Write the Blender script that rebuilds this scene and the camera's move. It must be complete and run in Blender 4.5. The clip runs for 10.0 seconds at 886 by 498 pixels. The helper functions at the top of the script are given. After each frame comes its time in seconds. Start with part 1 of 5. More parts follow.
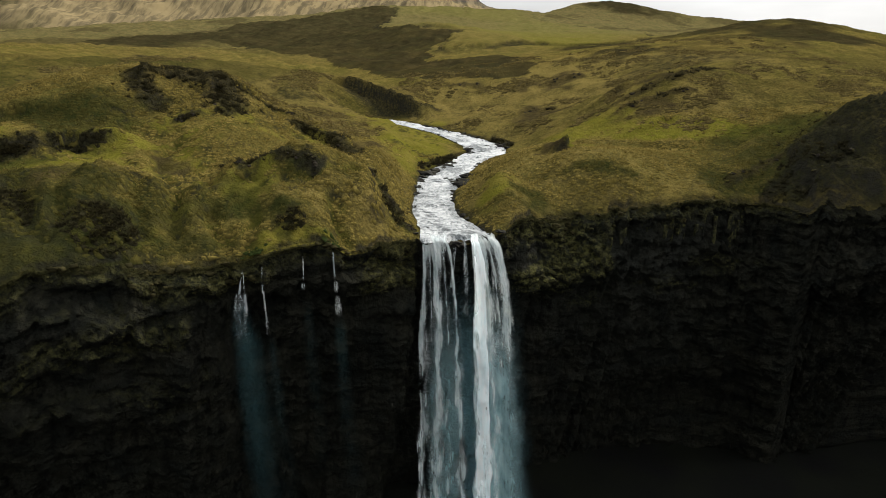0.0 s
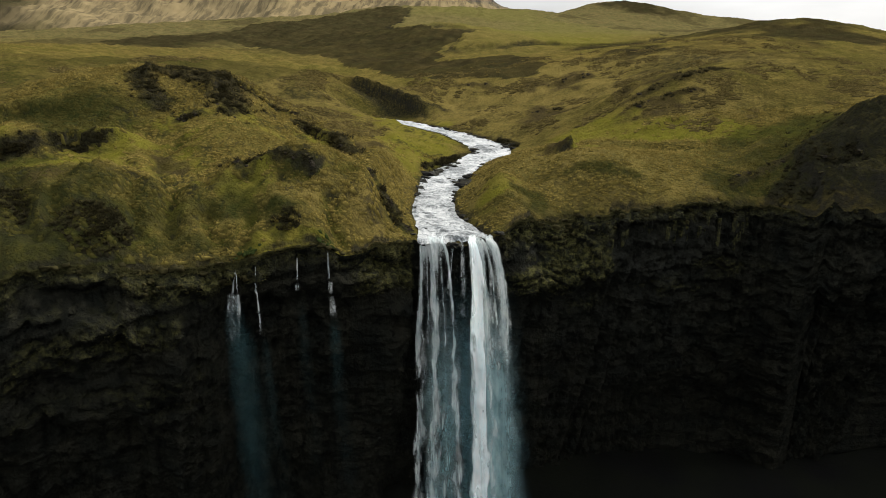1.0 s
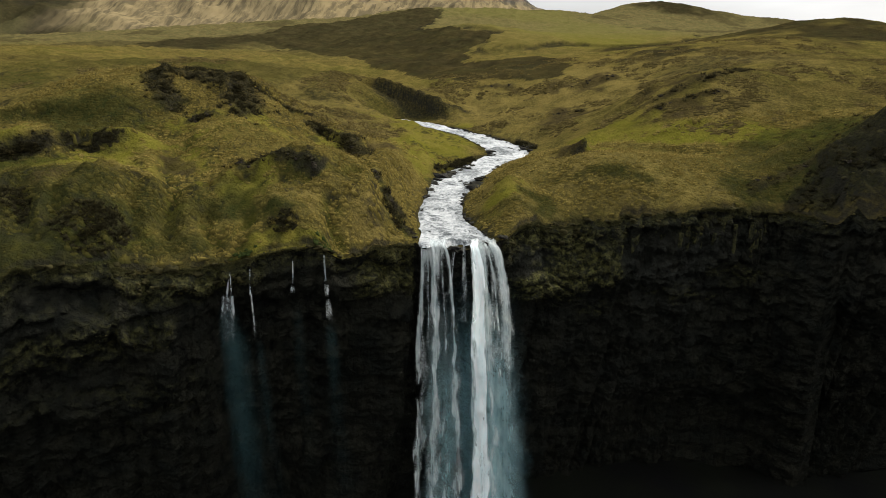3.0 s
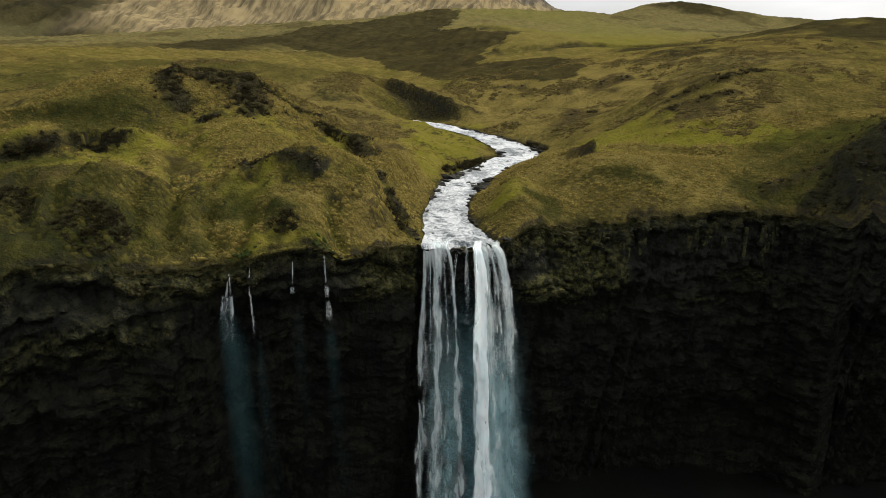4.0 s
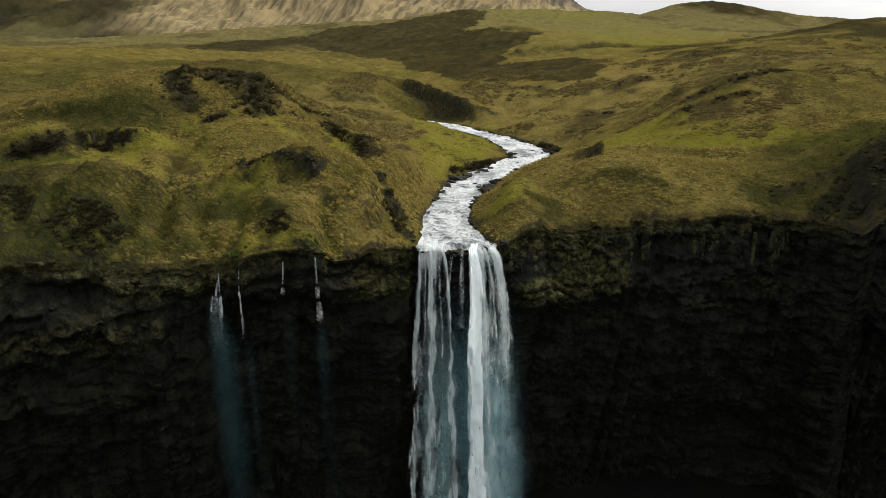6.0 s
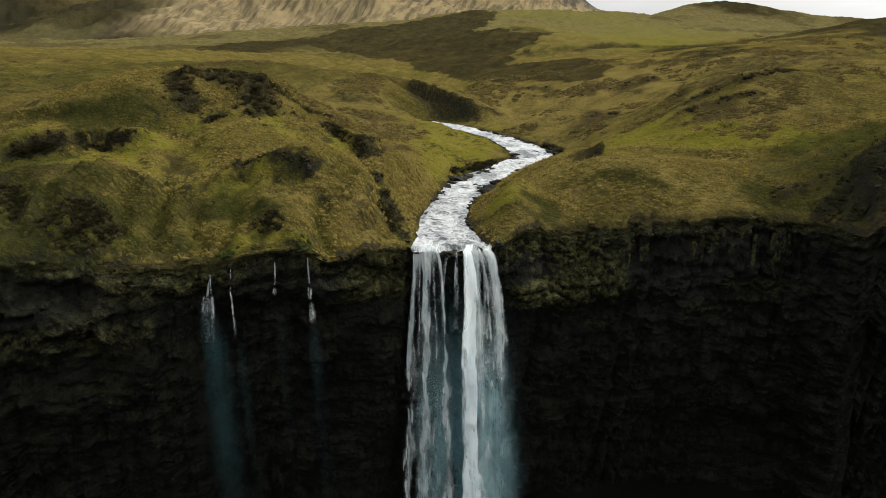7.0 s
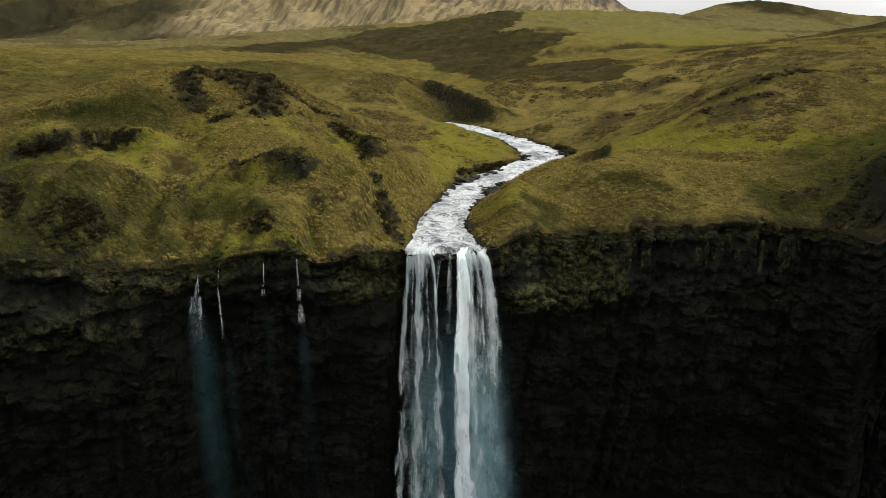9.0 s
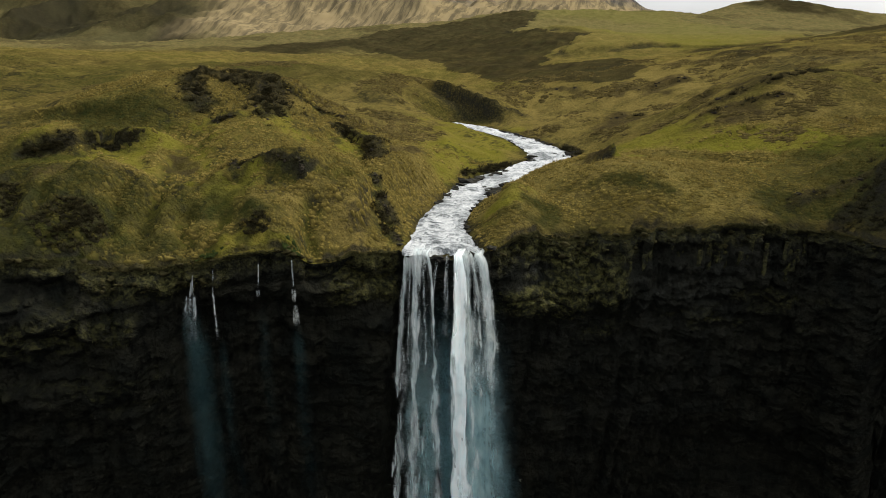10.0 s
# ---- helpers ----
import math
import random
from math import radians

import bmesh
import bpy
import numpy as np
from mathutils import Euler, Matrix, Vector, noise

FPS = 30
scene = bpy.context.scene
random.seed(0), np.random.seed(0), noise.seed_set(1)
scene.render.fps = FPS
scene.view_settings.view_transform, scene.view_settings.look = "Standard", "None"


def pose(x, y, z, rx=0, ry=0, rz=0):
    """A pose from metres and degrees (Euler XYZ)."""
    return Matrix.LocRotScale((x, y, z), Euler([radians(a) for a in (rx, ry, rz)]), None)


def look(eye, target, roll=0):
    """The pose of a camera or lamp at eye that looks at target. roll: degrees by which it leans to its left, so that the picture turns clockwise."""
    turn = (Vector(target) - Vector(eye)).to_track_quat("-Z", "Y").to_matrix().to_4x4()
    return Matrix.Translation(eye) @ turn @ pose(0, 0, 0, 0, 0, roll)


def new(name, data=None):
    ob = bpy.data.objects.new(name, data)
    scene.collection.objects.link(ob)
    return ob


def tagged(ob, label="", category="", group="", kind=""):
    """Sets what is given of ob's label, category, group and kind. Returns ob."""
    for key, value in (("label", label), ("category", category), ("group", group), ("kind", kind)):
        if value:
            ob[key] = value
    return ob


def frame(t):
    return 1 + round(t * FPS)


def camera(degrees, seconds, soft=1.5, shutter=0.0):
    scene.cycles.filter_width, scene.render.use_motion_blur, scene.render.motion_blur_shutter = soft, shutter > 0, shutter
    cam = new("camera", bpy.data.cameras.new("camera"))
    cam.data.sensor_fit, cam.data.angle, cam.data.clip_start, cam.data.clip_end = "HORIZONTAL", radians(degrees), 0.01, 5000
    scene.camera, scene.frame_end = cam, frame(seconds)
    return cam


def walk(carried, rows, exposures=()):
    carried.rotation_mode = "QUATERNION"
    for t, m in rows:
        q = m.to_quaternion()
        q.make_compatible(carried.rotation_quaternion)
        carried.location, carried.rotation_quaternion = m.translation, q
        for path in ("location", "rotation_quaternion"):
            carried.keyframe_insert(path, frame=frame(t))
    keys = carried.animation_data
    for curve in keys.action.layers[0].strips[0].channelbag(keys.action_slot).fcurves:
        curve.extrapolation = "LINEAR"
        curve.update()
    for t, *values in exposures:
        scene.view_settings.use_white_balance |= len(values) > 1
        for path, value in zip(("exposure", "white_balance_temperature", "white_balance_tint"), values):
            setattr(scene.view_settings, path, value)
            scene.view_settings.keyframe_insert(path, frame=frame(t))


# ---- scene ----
cam = camera(68.9, 10.0, soft=0.8)
PATH = [
    (0, (2.569, -96.451, 86.043), (2.511, -94.53, 85.488), 1.0),
    (0.5, (3.773, -95.99, 86.009), (3.695, -94.07, 85.454), 1.0),
    (1, (5.038, -95.562, 86.015), (4.938, -93.643, 85.46), 1.0),
    (1.5, (6.169, -95.078, 86.008), (6.048, -93.16, 85.454), 1.0),
    (2, (7.322, -94.545, 85.951), (7.176, -92.629, 85.398), 1.0),
    (2.5, (8.436, -94.058, 85.987), (8.264, -92.143, 85.434), 1.0),
    (4, (11.627, -92.42, 85.87), (11.374, -90.514, 85.32), 0.9),
    (4.5, (12.69, -91.92, 85.855), (12.413, -90.017, 85.306), 0.9),
    (5, (13.762, -91.422, 85.843), (13.463, -89.522, 85.293), 0.9),
    (5.5, (14.891, -90.941, 85.835), (14.573, -89.044, 85.285), 0.9),
    (7, (18.386, -89.461, 85.702), (18.015, -87.573, 85.155), 0.8),
    (7.5, (19.51, -88.914, 85.686), (19.121, -87.03, 85.139), 0.8),
    (8, (20.635, -88.293, 85.685), (20.225, -86.413, 85.139), 0.8),
    (8.5, (21.78, -87.655, 85.676), (21.348, -85.78, 85.129), 0.8),
    (9, (22.897, -87.003, 85.654), (22.442, -85.133, 85.108), 0.8),
    (9.5, (24.067, -86.342, 85.661), (23.59, -84.478, 85.115), 0.7),
    (10, (25.2, -85.658, 85.657), (24.7, -83.8, 85.111), 0.7),
]
walk(cam, [(t, look(eye, aim, roll)) for t, eye, aim, roll in PATH])

# ---- light: a bright overcast sky, the sun veiled, to the side of the hills upstream ----
SUN_HIGH, SUN_SIDE = 39, 46
scene.view_settings.exposure = 0.22
world = bpy.data.worlds.new("sky")
scene.world = world
world.use_nodes = True
nt = world.node_tree
sky = nt.nodes.new("ShaderNodeTexSky")
sky.sky_type, sky.sun_disc = "NISHITA", False
sky.sun_elevation, sky.sun_rotation = radians(SUN_HIGH), radians(SUN_SIDE)
sky.dust_density, sky.air_density, sky.ozone_density = 4.0, 1.0, 1.0
grey = nt.nodes.new("ShaderNodeHueSaturation")
grey.inputs["Saturation"].default_value = 0.215
cloud = nt.nodes.new("ShaderNodeTexNoise")
cloud.inputs["Scale"].default_value, cloud.inputs["Detail"].default_value = 2.6, 6
spread = nt.nodes.new("ShaderNodeMapping")
spread.inputs["Scale"].default_value = (1, 1, 4)
where = nt.nodes.new("ShaderNodeTexCoord")
shade = nt.nodes.new("ShaderNodeMapRange")
shade.inputs["From Min"].default_value, shade.inputs["From Max"].default_value = 0.3, 0.7
shade.inputs["To Min"].default_value, shade.inputs["To Max"].default_value = 0.8, 1.1
veil = nt.nodes.new("ShaderNodeMix")
veil.data_type, veil.blend_type = "RGBA", "MULTIPLY"
veil.inputs[0].default_value = 1.0
nt.links.new(where.outputs["Generated"], spread.inputs["Vector"])
nt.links.new(spread.outputs["Vector"], cloud.inputs["Vector"])
nt.links.new(cloud.outputs["Fac"], shade.inputs["Value"])
nt.links.new(sky.outputs["Color"], grey.inputs["Color"])
deck = nt.nodes.new("ShaderNodeMix")
deck.data_type = "RGBA"
deck.inputs[0].default_value = 0.78
deck.inputs[7].default_value = (4.15, 4.2, 4.2, 1)
nt.links.new(grey.outputs["Color"], deck.inputs[6])
nt.links.new(deck.outputs[2], veil.inputs[6])
tilt = nt.nodes.new("ShaderNodeSeparateXYZ")
zenith = nt.nodes.new("ShaderNodeMapRange")
zenith.inputs["From Min"].default_value, zenith.inputs["From Max"].default_value = 0.02, 0.45
zenith.inputs["To Min"].default_value, zenith.inputs["To Max"].default_value = 0.56, 1.24
both = nt.nodes.new("ShaderNodeMath")
both.operation = "MULTIPLY"
nt.links.new(where.outputs["Generated"], tilt.inputs[0])
nt.links.new(tilt.outputs[2], zenith.inputs["Value"])
nt.links.new(zenith.outputs["Result"], both.inputs[0])
nt.links.new(shade.outputs["Result"], both.inputs[1])
nt.links.new(both.outputs[0], veil.inputs[7])
nt.links.new(veil.outputs[2], nt.nodes["Background"].inputs["Color"])
nt.nodes["Background"].inputs["Strength"].default_value = 0.25

lamp = bpy.data.lights.new("sun", "SUN")
lamp.energy, lamp.angle, lamp.color = 2.9, radians(3), (1.0, 0.92, 0.78)
sun = new("sun", lamp)
a, e = radians(SUN_SIDE), radians(SUN_HIGH)
sun.matrix_world = look((0, 0, 300), Vector((0, 0, 300)) - Vector((math.sin(a) * math.cos(e), math.cos(a) * math.cos(e), math.sin(e))))


# ---- materials ----
class Paint:
    """A node material written as a few short lines."""

    def __init__(self, name):
        self.mat = bpy.data.materials.new(name)
        self.mat.use_nodes = True
        self.tree = self.mat.node_tree
        self.bsdf = self.tree.nodes["Principled BSDF"]
        self.out = self.tree.nodes["Material Output"]
        self.place = self.tree.nodes.new("ShaderNodeNewGeometry").outputs["Position"]

    def node(self, kind, **values):
        n = self.tree.nodes.new(kind)
        for key, value in values.items():
            n.inputs[key.replace("_", " ")].default_value = value
        return n

    def link(self, a, b):
        self.tree.links.new(a, b)

    def noise(self, scale, detail=5, stretch=None, vector=None, rough_by=0.6):
        n = self.node("ShaderNodeTexNoise", Scale=scale, Detail=detail, Roughness=rough_by)
        source = vector or self.place
        if stretch:
            m = self.node("ShaderNodeMapping")
            m.inputs["Scale"].default_value = stretch
            self.link(source, m.inputs["Vector"])
            source = m.outputs["Vector"]
        self.link(source, n.inputs["Vector"])
        return n.outputs["Fac"]

    def ramp(self, value, lo, hi, to_lo=0.0, to_hi=1.0):
        n = self.node("ShaderNodeMapRange", From_Min=lo, From_Max=hi, To_Min=to_lo, To_Max=to_hi)
        self.link(value, n.inputs["Value"])
        return n.outputs["Result"]

    def math(self, how, a, b):
        n = self.tree.nodes.new("ShaderNodeMath")
        n.operation = how
        for i, v in enumerate((a, b)):
            if isinstance(v, (int, float)):
                n.inputs[i].default_value = v
            else:
                self.link(v, n.inputs[i])
        return n.outputs[0]

    def mix(self, fac, a, b):
        n = self.tree.nodes.new("ShaderNodeMix")
        n.data_type = "RGBA"
        for i, v in ((0, fac), (6, a), (7, b)):
            if isinstance(v, tuple):
                n.inputs[i].default_value = (*v, 1)
            elif isinstance(v, (int, float)):
                n.inputs[i].default_value = v
            else:
                self.link(v, n.inputs[i])
        return n.outputs[2]

    def cover(self, name):
        n = self.tree.nodes.new("ShaderNodeAttribute")
        n.attribute_name = name
        s = self.tree.nodes.new("ShaderNodeSeparateColor")
        self.link(n.outputs["Color"], s.inputs["Color"])
        return s.outputs[0], s.outputs[1], s.outputs[2], n.outputs["Fac"]

    def upright(self):
        g = self.tree.nodes.new("ShaderNodeNewGeometry")
        s = self.tree.nodes.new("ShaderNodeSeparateXYZ")
        self.link(g.outputs["Normal"], s.inputs[0])
        return s.outputs[2]

    def island(self):
        return self.tree.nodes.new("ShaderNodeNewGeometry").outputs["Random Per Island"]

    def bump(self, height, strength, distance):
        n = self.node("ShaderNodeBump", Strength=strength, Distance=distance)
        self.link(height, n.inputs["Height"])
        self.link(n.outputs["Normal"], self.bsdf.inputs["Normal"])

    def done(self, colour, roughness=0.9, gloss=0.25):
        if isinstance(colour, tuple):
            self.bsdf.inputs["Base Color"].default_value = (*colour, 1)
        else:
            self.link(colour, self.bsdf.inputs["Base Color"])
        self.bsdf.inputs["Roughness"].default_value = roughness
        self.bsdf.inputs["Specular IOR Level"].default_value = gloss
        return self.mat


OLIVE, STRAW, GREEN = (0.085, 0.074, 0.018), (0.202, 0.152, 0.042), (0.118, 0.114, 0.014)
HEATH_SHADE, SCRUB, EARTH, STONE = (0.024, 0.020, 0.010), (0.0155, 0.0150, 0.0110), (0.036, 0.028, 0.014), (0.026, 0.025, 0.021)


def moor_paint():
    p = Paint("moor_grass")
    wide, mid, fine = p.noise(0.035, 5), p.noise(0.16, 5), p.noise(1.6, 4)
    scrub, heath_shade, rock, _ = p.cover("cover")
    lush, pale, scree, _ = p.cover("growth")
    green_shade, cap, far_haze, _ = p.cover("green_shade")
    c = p.mix(p.ramp(wide, 0.38, 0.62), OLIVE, (0.098, 0.075, 0.022))
    c = p.mix(p.ramp(mid, 0.45, 0.75, 0.0, 0.7), c, STRAW)
    c = p.mix(p.math("MULTIPLY", p.ramp(p.noise(0.42, 5), 0.50, 0.66), 0.4), c, (0.040, 0.043, 0.010))
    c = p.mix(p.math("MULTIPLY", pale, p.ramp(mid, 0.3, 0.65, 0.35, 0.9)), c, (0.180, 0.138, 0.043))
    # ground darkened where tussocks stand thick, for peat and the shade between them
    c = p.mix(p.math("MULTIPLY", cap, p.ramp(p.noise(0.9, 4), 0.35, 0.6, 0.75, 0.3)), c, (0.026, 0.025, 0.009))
    c = p.mix(p.math("MULTIPLY", p.ramp(fine, 0.50, 0.62), 0.25), c, STRAW)
    c = p.mix(p.math("MULTIPLY", p.ramp(p.noise(2.4, 4), 0.46, 0.36), 0.45), c, (0.026, 0.026, 0.008))
    c = p.mix(p.math("MULTIPLY", lush, p.ramp(mid, 0.25, 0.65, 0.85, 0.5)), c, GREEN)
    c = p.mix(p.math("MULTIPLY", green_shade, p.ramp(p.noise(0.5, 5), 0.3, 0.65, 1.0, 0.6)), c, (0.022, 0.026, 0.008))
    # distance haze mixed into the colour of the far ground
    c = p.mix(far_haze, c, p.mix(p.ramp(mid, 0.35, 0.65), (0.092, 0.086, 0.046), (0.128, 0.112, 0.060)))
    heather = p.mix(p.ramp(p.noise(0.11, 6), 0.42, 0.62), HEATH_SHADE, p.mix(p.ramp(p.noise(0.05, 4), 0.4, 0.6), (0.040, 0.032, 0.015), (0.027, 0.026, 0.012)))
    c = p.mix(p.math("MULTIPLY", heath_shade, p.ramp(mid, 0.3, 0.65, 1.0, 0.9)), c, heather)
    c = p.mix(p.math("MULTIPLY", scrub, p.ramp(fine, 0.35, 0.65, 1.0, 0.6)), c, SCRUB)
    c = p.mix(p.math("MULTIPLY", rock, p.ramp(mid, 0.35, 0.6, 1.0, 0.5)), c, EARTH)
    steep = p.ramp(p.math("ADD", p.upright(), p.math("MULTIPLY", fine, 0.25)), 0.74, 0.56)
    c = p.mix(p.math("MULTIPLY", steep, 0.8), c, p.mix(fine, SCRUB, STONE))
    streak = p.ramp(p.noise(0.02, 8, (2.4, 0.25, 0.5), None, 0.65), 0.44, 0.58)
    high = p.tree.nodes.new("ShaderNodeSeparateXYZ")
    p.link(p.place, high.inputs[0])
    crag = p.ramp(p.math("ADD", high.outputs[2], p.math("MULTIPLY", p.noise(0.006, 6), 260.0)), 425, 520)
    stony = p.mix(crag, p.mix(streak, (0.225, 0.176, 0.094), (0.110, 0.090, 0.052)), p.mix(streak, (0.075, 0.075, 0.075), (0.028, 0.032, 0.038)))
    c = p.mix(scree, c, stony)
    p.bump(p.math("ADD", p.noise(3.0, 4), p.math("MULTIPLY", p.noise(1.0, 4), 1.8)), 0.7, 0.8)
    return p.done(c, 1.0, 0.0)


def cliff_paint():
    p = Paint("mossy_basalt")
    fine, mid, tall = p.noise(1.6, 7), p.noise(0.25, 5), p.noise(0.9, 5, (1, 1, 0.12))
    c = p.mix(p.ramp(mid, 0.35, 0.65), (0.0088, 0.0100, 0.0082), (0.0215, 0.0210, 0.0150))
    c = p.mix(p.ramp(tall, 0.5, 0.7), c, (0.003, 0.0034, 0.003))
    weight, green, _, _ = p.cover("cover")
    # paler rock where the mask is high
    c = p.mix(p.math("MULTIPLY", weight, p.ramp(p.noise(1.1, 6, (1, 1, 0.35)), 0.36, 0.6)), c, (0.024, 0.025, 0.021))
    up = p.math("ADD", p.upright(), p.math("MULTIPLY", p.math("SUBTRACT", fine, 0.5), 0.9))
    moss = p.mix(p.ramp(p.noise(1.3, 5), 0.42, 0.58), (0.088, 0.085, 0.030), (0.014, 0.015, 0.008))
    green = p.math("MULTIPLY", green, p.ramp(p.noise(0.8, 7), 0.34, 0.56, 0.25, 1.0))
    c = p.mix(p.math("MULTIPLY", p.ramp(up, -0.35, 0.3), green), c, moss)
    p.bump(p.math("ADD", p.math("ADD", fine, p.math("MULTIPLY", tall, 1.2)), p.math("MULTIPLY", p.noise(0.7, 4), 1.5)), 1.0, 1.0)
    return p.done(c, 0.9, 0.03)


def stream_paint():
    p = Paint("white_water")
    n = p.tree.nodes.new("ShaderNodeUVMap")
    split = p.tree.nodes.new("ShaderNodeSeparateXYZ")
    p.link(n.outputs["UV"], split.inputs[0])
    brink = p.ramp(split.outputs[1], 2.6, 0.6)
    bend = p.noise(1.0, 2, (0.25, 0.2, 1), n.outputs["UV"])
    shift = p.tree.nodes.new("ShaderNodeCombineXYZ")
    p.link(split.outputs[0], shift.inputs[0]), p.link(p.math("ADD", split.outputs[1], p.math("MULTIPLY", bend, 9.0)), shift.inputs[1])
    ripple = p.noise(1.0, 7, (0.5, 0.95, 1), shift.outputs[0], 0.7)
    across = p.math("ADD", p.math("MULTIPLY", ripple, p.math("SUBTRACT", 1.0, brink)), p.math("MULTIPLY", p.noise(1.0, 6, (2.2, 0.25, 1), n.outputs["UV"], 0.65), brink))
    fine = p.noise(1.0, 5, (2.2, 3.8, 1), n.outputs["UV"])
    pools = p.noise(1.0, 3, (0.14, 0.10, 1), n.outputs["UV"])
    churn = p.math("ADD", p.math("ADD", across, p.math("MULTIPLY", fine, 0.35)), p.math("MULTIPLY", pools, 0.7))
    foam = p.ramp(churn, 0.86, 1.03)
    c = p.mix(foam, (0.030, 0.038, 0.041), p.mix(p.ramp(churn, 0.96, 1.26), (0.27, 0.29, 0.30), (0.58, 0.59, 0.60)))
    p.link(p.ramp(foam, 0, 1, 0.35, 0.8), p.bsdf.inputs["Roughness"])
    p.bump(p.math("ADD", across, fine), 0.6, 0.25)
    return p.done(c, 0.3, 0.22)


def fall_paint(name, gain, cut, soft=0.5, tint=(0.95, 0.97, 0.97), hollow=0.7, feather=0.3):
    """Falling water: white where it is thick, with gaps and ragged tips where it is thin."""
    p = Paint(name)
    n = p.tree.nodes.new("ShaderNodeUVMap")
    long = p.noise(1.0, 6, (2.9, 0.06, 1), n.outputs["UV"], 0.62)
    wide = p.noise(1.0, 4, (0.7, 0.05, 1), n.outputs["UV"])
    clot = p.noise(1.0, 5, (1.0, 0.3, 1), n.outputs["UV"], 0.6)
    bead = p.noise(1.0, 5, (5.0, 1.3, 1), n.outputs["UV"], 0.65)
    thick, _, _, _ = p.cover("thick")
    body = p.math("ADD", p.math("ADD", p.math("MULTIPLY", long, 0.75), p.math("MULTIPLY", wide, 0.45)), p.math("ADD", p.math("MULTIPLY", clot, 1.3), p.math("MULTIPLY", bead, 0.55)))
    alpha = p.math("MULTIPLY", p.ramp(p.math("ADD", body, p.math("MULTIPLY", thick, 1.15)), cut, cut + soft), gain)
    alpha = p.math("MULTIPLY", alpha, p.ramp(thick, 0.0, feather))
    d, t, m = (p.tree.nodes.new("ShaderNodeBsdf" + k) for k in ("Diffuse", "Translucent", "Transparent"))
    # darker tint between the streaks: shading painted in to give the water relief
    hue = p.mix(p.ramp(p.math("ADD", p.math("MULTIPLY", long, 0.6), clot), 0.62, 0.98), tuple(v * w for v, w in zip(tint, (hollow - 0.12, hollow + 0.0, hollow + 0.02))), tint)
    p.link(hue, d.inputs["Color"]), p.link(hue, t.inputs["Color"])
    relief = p.node("ShaderNodeBump", Strength=0.35, Distance=0.4)
    p.link(p.math("ADD", clot, long), relief.inputs["Height"])
    p.link(relief.outputs["Normal"], d.inputs["Normal"])
    both, whole = p.tree.nodes.new("ShaderNodeMixShader"), p.tree.nodes.new("ShaderNodeMixShader")
    both.inputs[0].default_value = 0.42
    p.link(d.outputs[0], both.inputs[1]), p.link(t.outputs[0], both.inputs[2])
    p.link(alpha, whole.inputs[0]), p.link(m.outputs[0], whole.inputs[1]), p.link(both.outputs[0], whole.inputs[2])
    p.link(whole.outputs[0], p.out.inputs["Surface"])
    return p.mat


def tuft_paint(name, dark, light, through_light=0.45):
    p = Paint(name)
    c = p.mix(p.island(), dark, light)
    c = p.mix(p.ramp(p.noise(0.22, 6), 0.35, 0.65, 0.0, 0.7), c, tuple(0.55 * v for v in light))
    c = p.mix(p.ramp(p.noise(0.8, 4), 0.40, 0.62, 0.0, 0.8), c, tuple(0.4 * v for v in dark))
    p.done(c, 0.95, 0.05)
    t, both = p.tree.nodes.new("ShaderNodeBsdfTranslucent"), p.tree.nodes.new("ShaderNodeMixShader")
    p.link(c, t.inputs["Color"])
    both.inputs[0].default_value = through_light
    p.link(p.bsdf.outputs[0], both.inputs[1]), p.link(t.outputs[0], both.inputs[2])
    p.link(both.outputs[0], p.out.inputs["Surface"])
    return p.mat


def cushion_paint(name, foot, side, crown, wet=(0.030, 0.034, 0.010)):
    """Grass or heather in a rounded clump: litter and shade painted dark at its foot, paler tips, streaked by its
    blades.
    """
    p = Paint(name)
    cap, green_shade, _, _ = p.cover("cap")
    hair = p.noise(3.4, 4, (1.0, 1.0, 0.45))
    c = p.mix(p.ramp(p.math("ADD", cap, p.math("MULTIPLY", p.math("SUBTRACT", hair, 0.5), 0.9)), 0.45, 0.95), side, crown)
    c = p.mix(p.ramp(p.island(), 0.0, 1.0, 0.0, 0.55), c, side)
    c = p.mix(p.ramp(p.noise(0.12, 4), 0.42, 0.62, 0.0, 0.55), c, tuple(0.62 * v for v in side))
    # skirt darkened towards the ground, as shade would fall
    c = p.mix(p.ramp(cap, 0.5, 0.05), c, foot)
    # wet: dark green for moist growth and for painted slope shade
    c = p.mix(p.math("MULTIPLY", green_shade, 0.75), c, wet)
    p.bump(hair, 0.9, 0.16)
    p.done(c, 1.0, 0.0)
    t, both = p.tree.nodes.new("ShaderNodeBsdfTranslucent"), p.tree.nodes.new("ShaderNodeMixShader")
    p.link(c, t.inputs["Color"])
    both.inputs[0].default_value = 0.25
    p.link(p.bsdf.outputs[0], both.inputs[1]), p.link(t.outputs[0], both.inputs[2])
    p.link(both.outputs[0], p.out.inputs["Surface"])
    return p.mat


def stone_paint():
    p = Paint("wet_stone")
    fine = p.noise(2.5, 6)
    c = p.mix(p.ramp(fine, 0.35, 0.7), (0.006, 0.006, 0.006), (0.016, 0.015, 0.013))
    up = p.math("ADD", p.upright(), p.math("MULTIPLY", fine, 0.5))
    c = p.mix(p.math("MULTIPLY", p.ramp(up, 1.0, 1.3), 0.4), c, (0.030, 0.028, 0.010))
    p.bump(fine, 0.8, 0.12)
    return p.done(c, 0.7, 0.06)


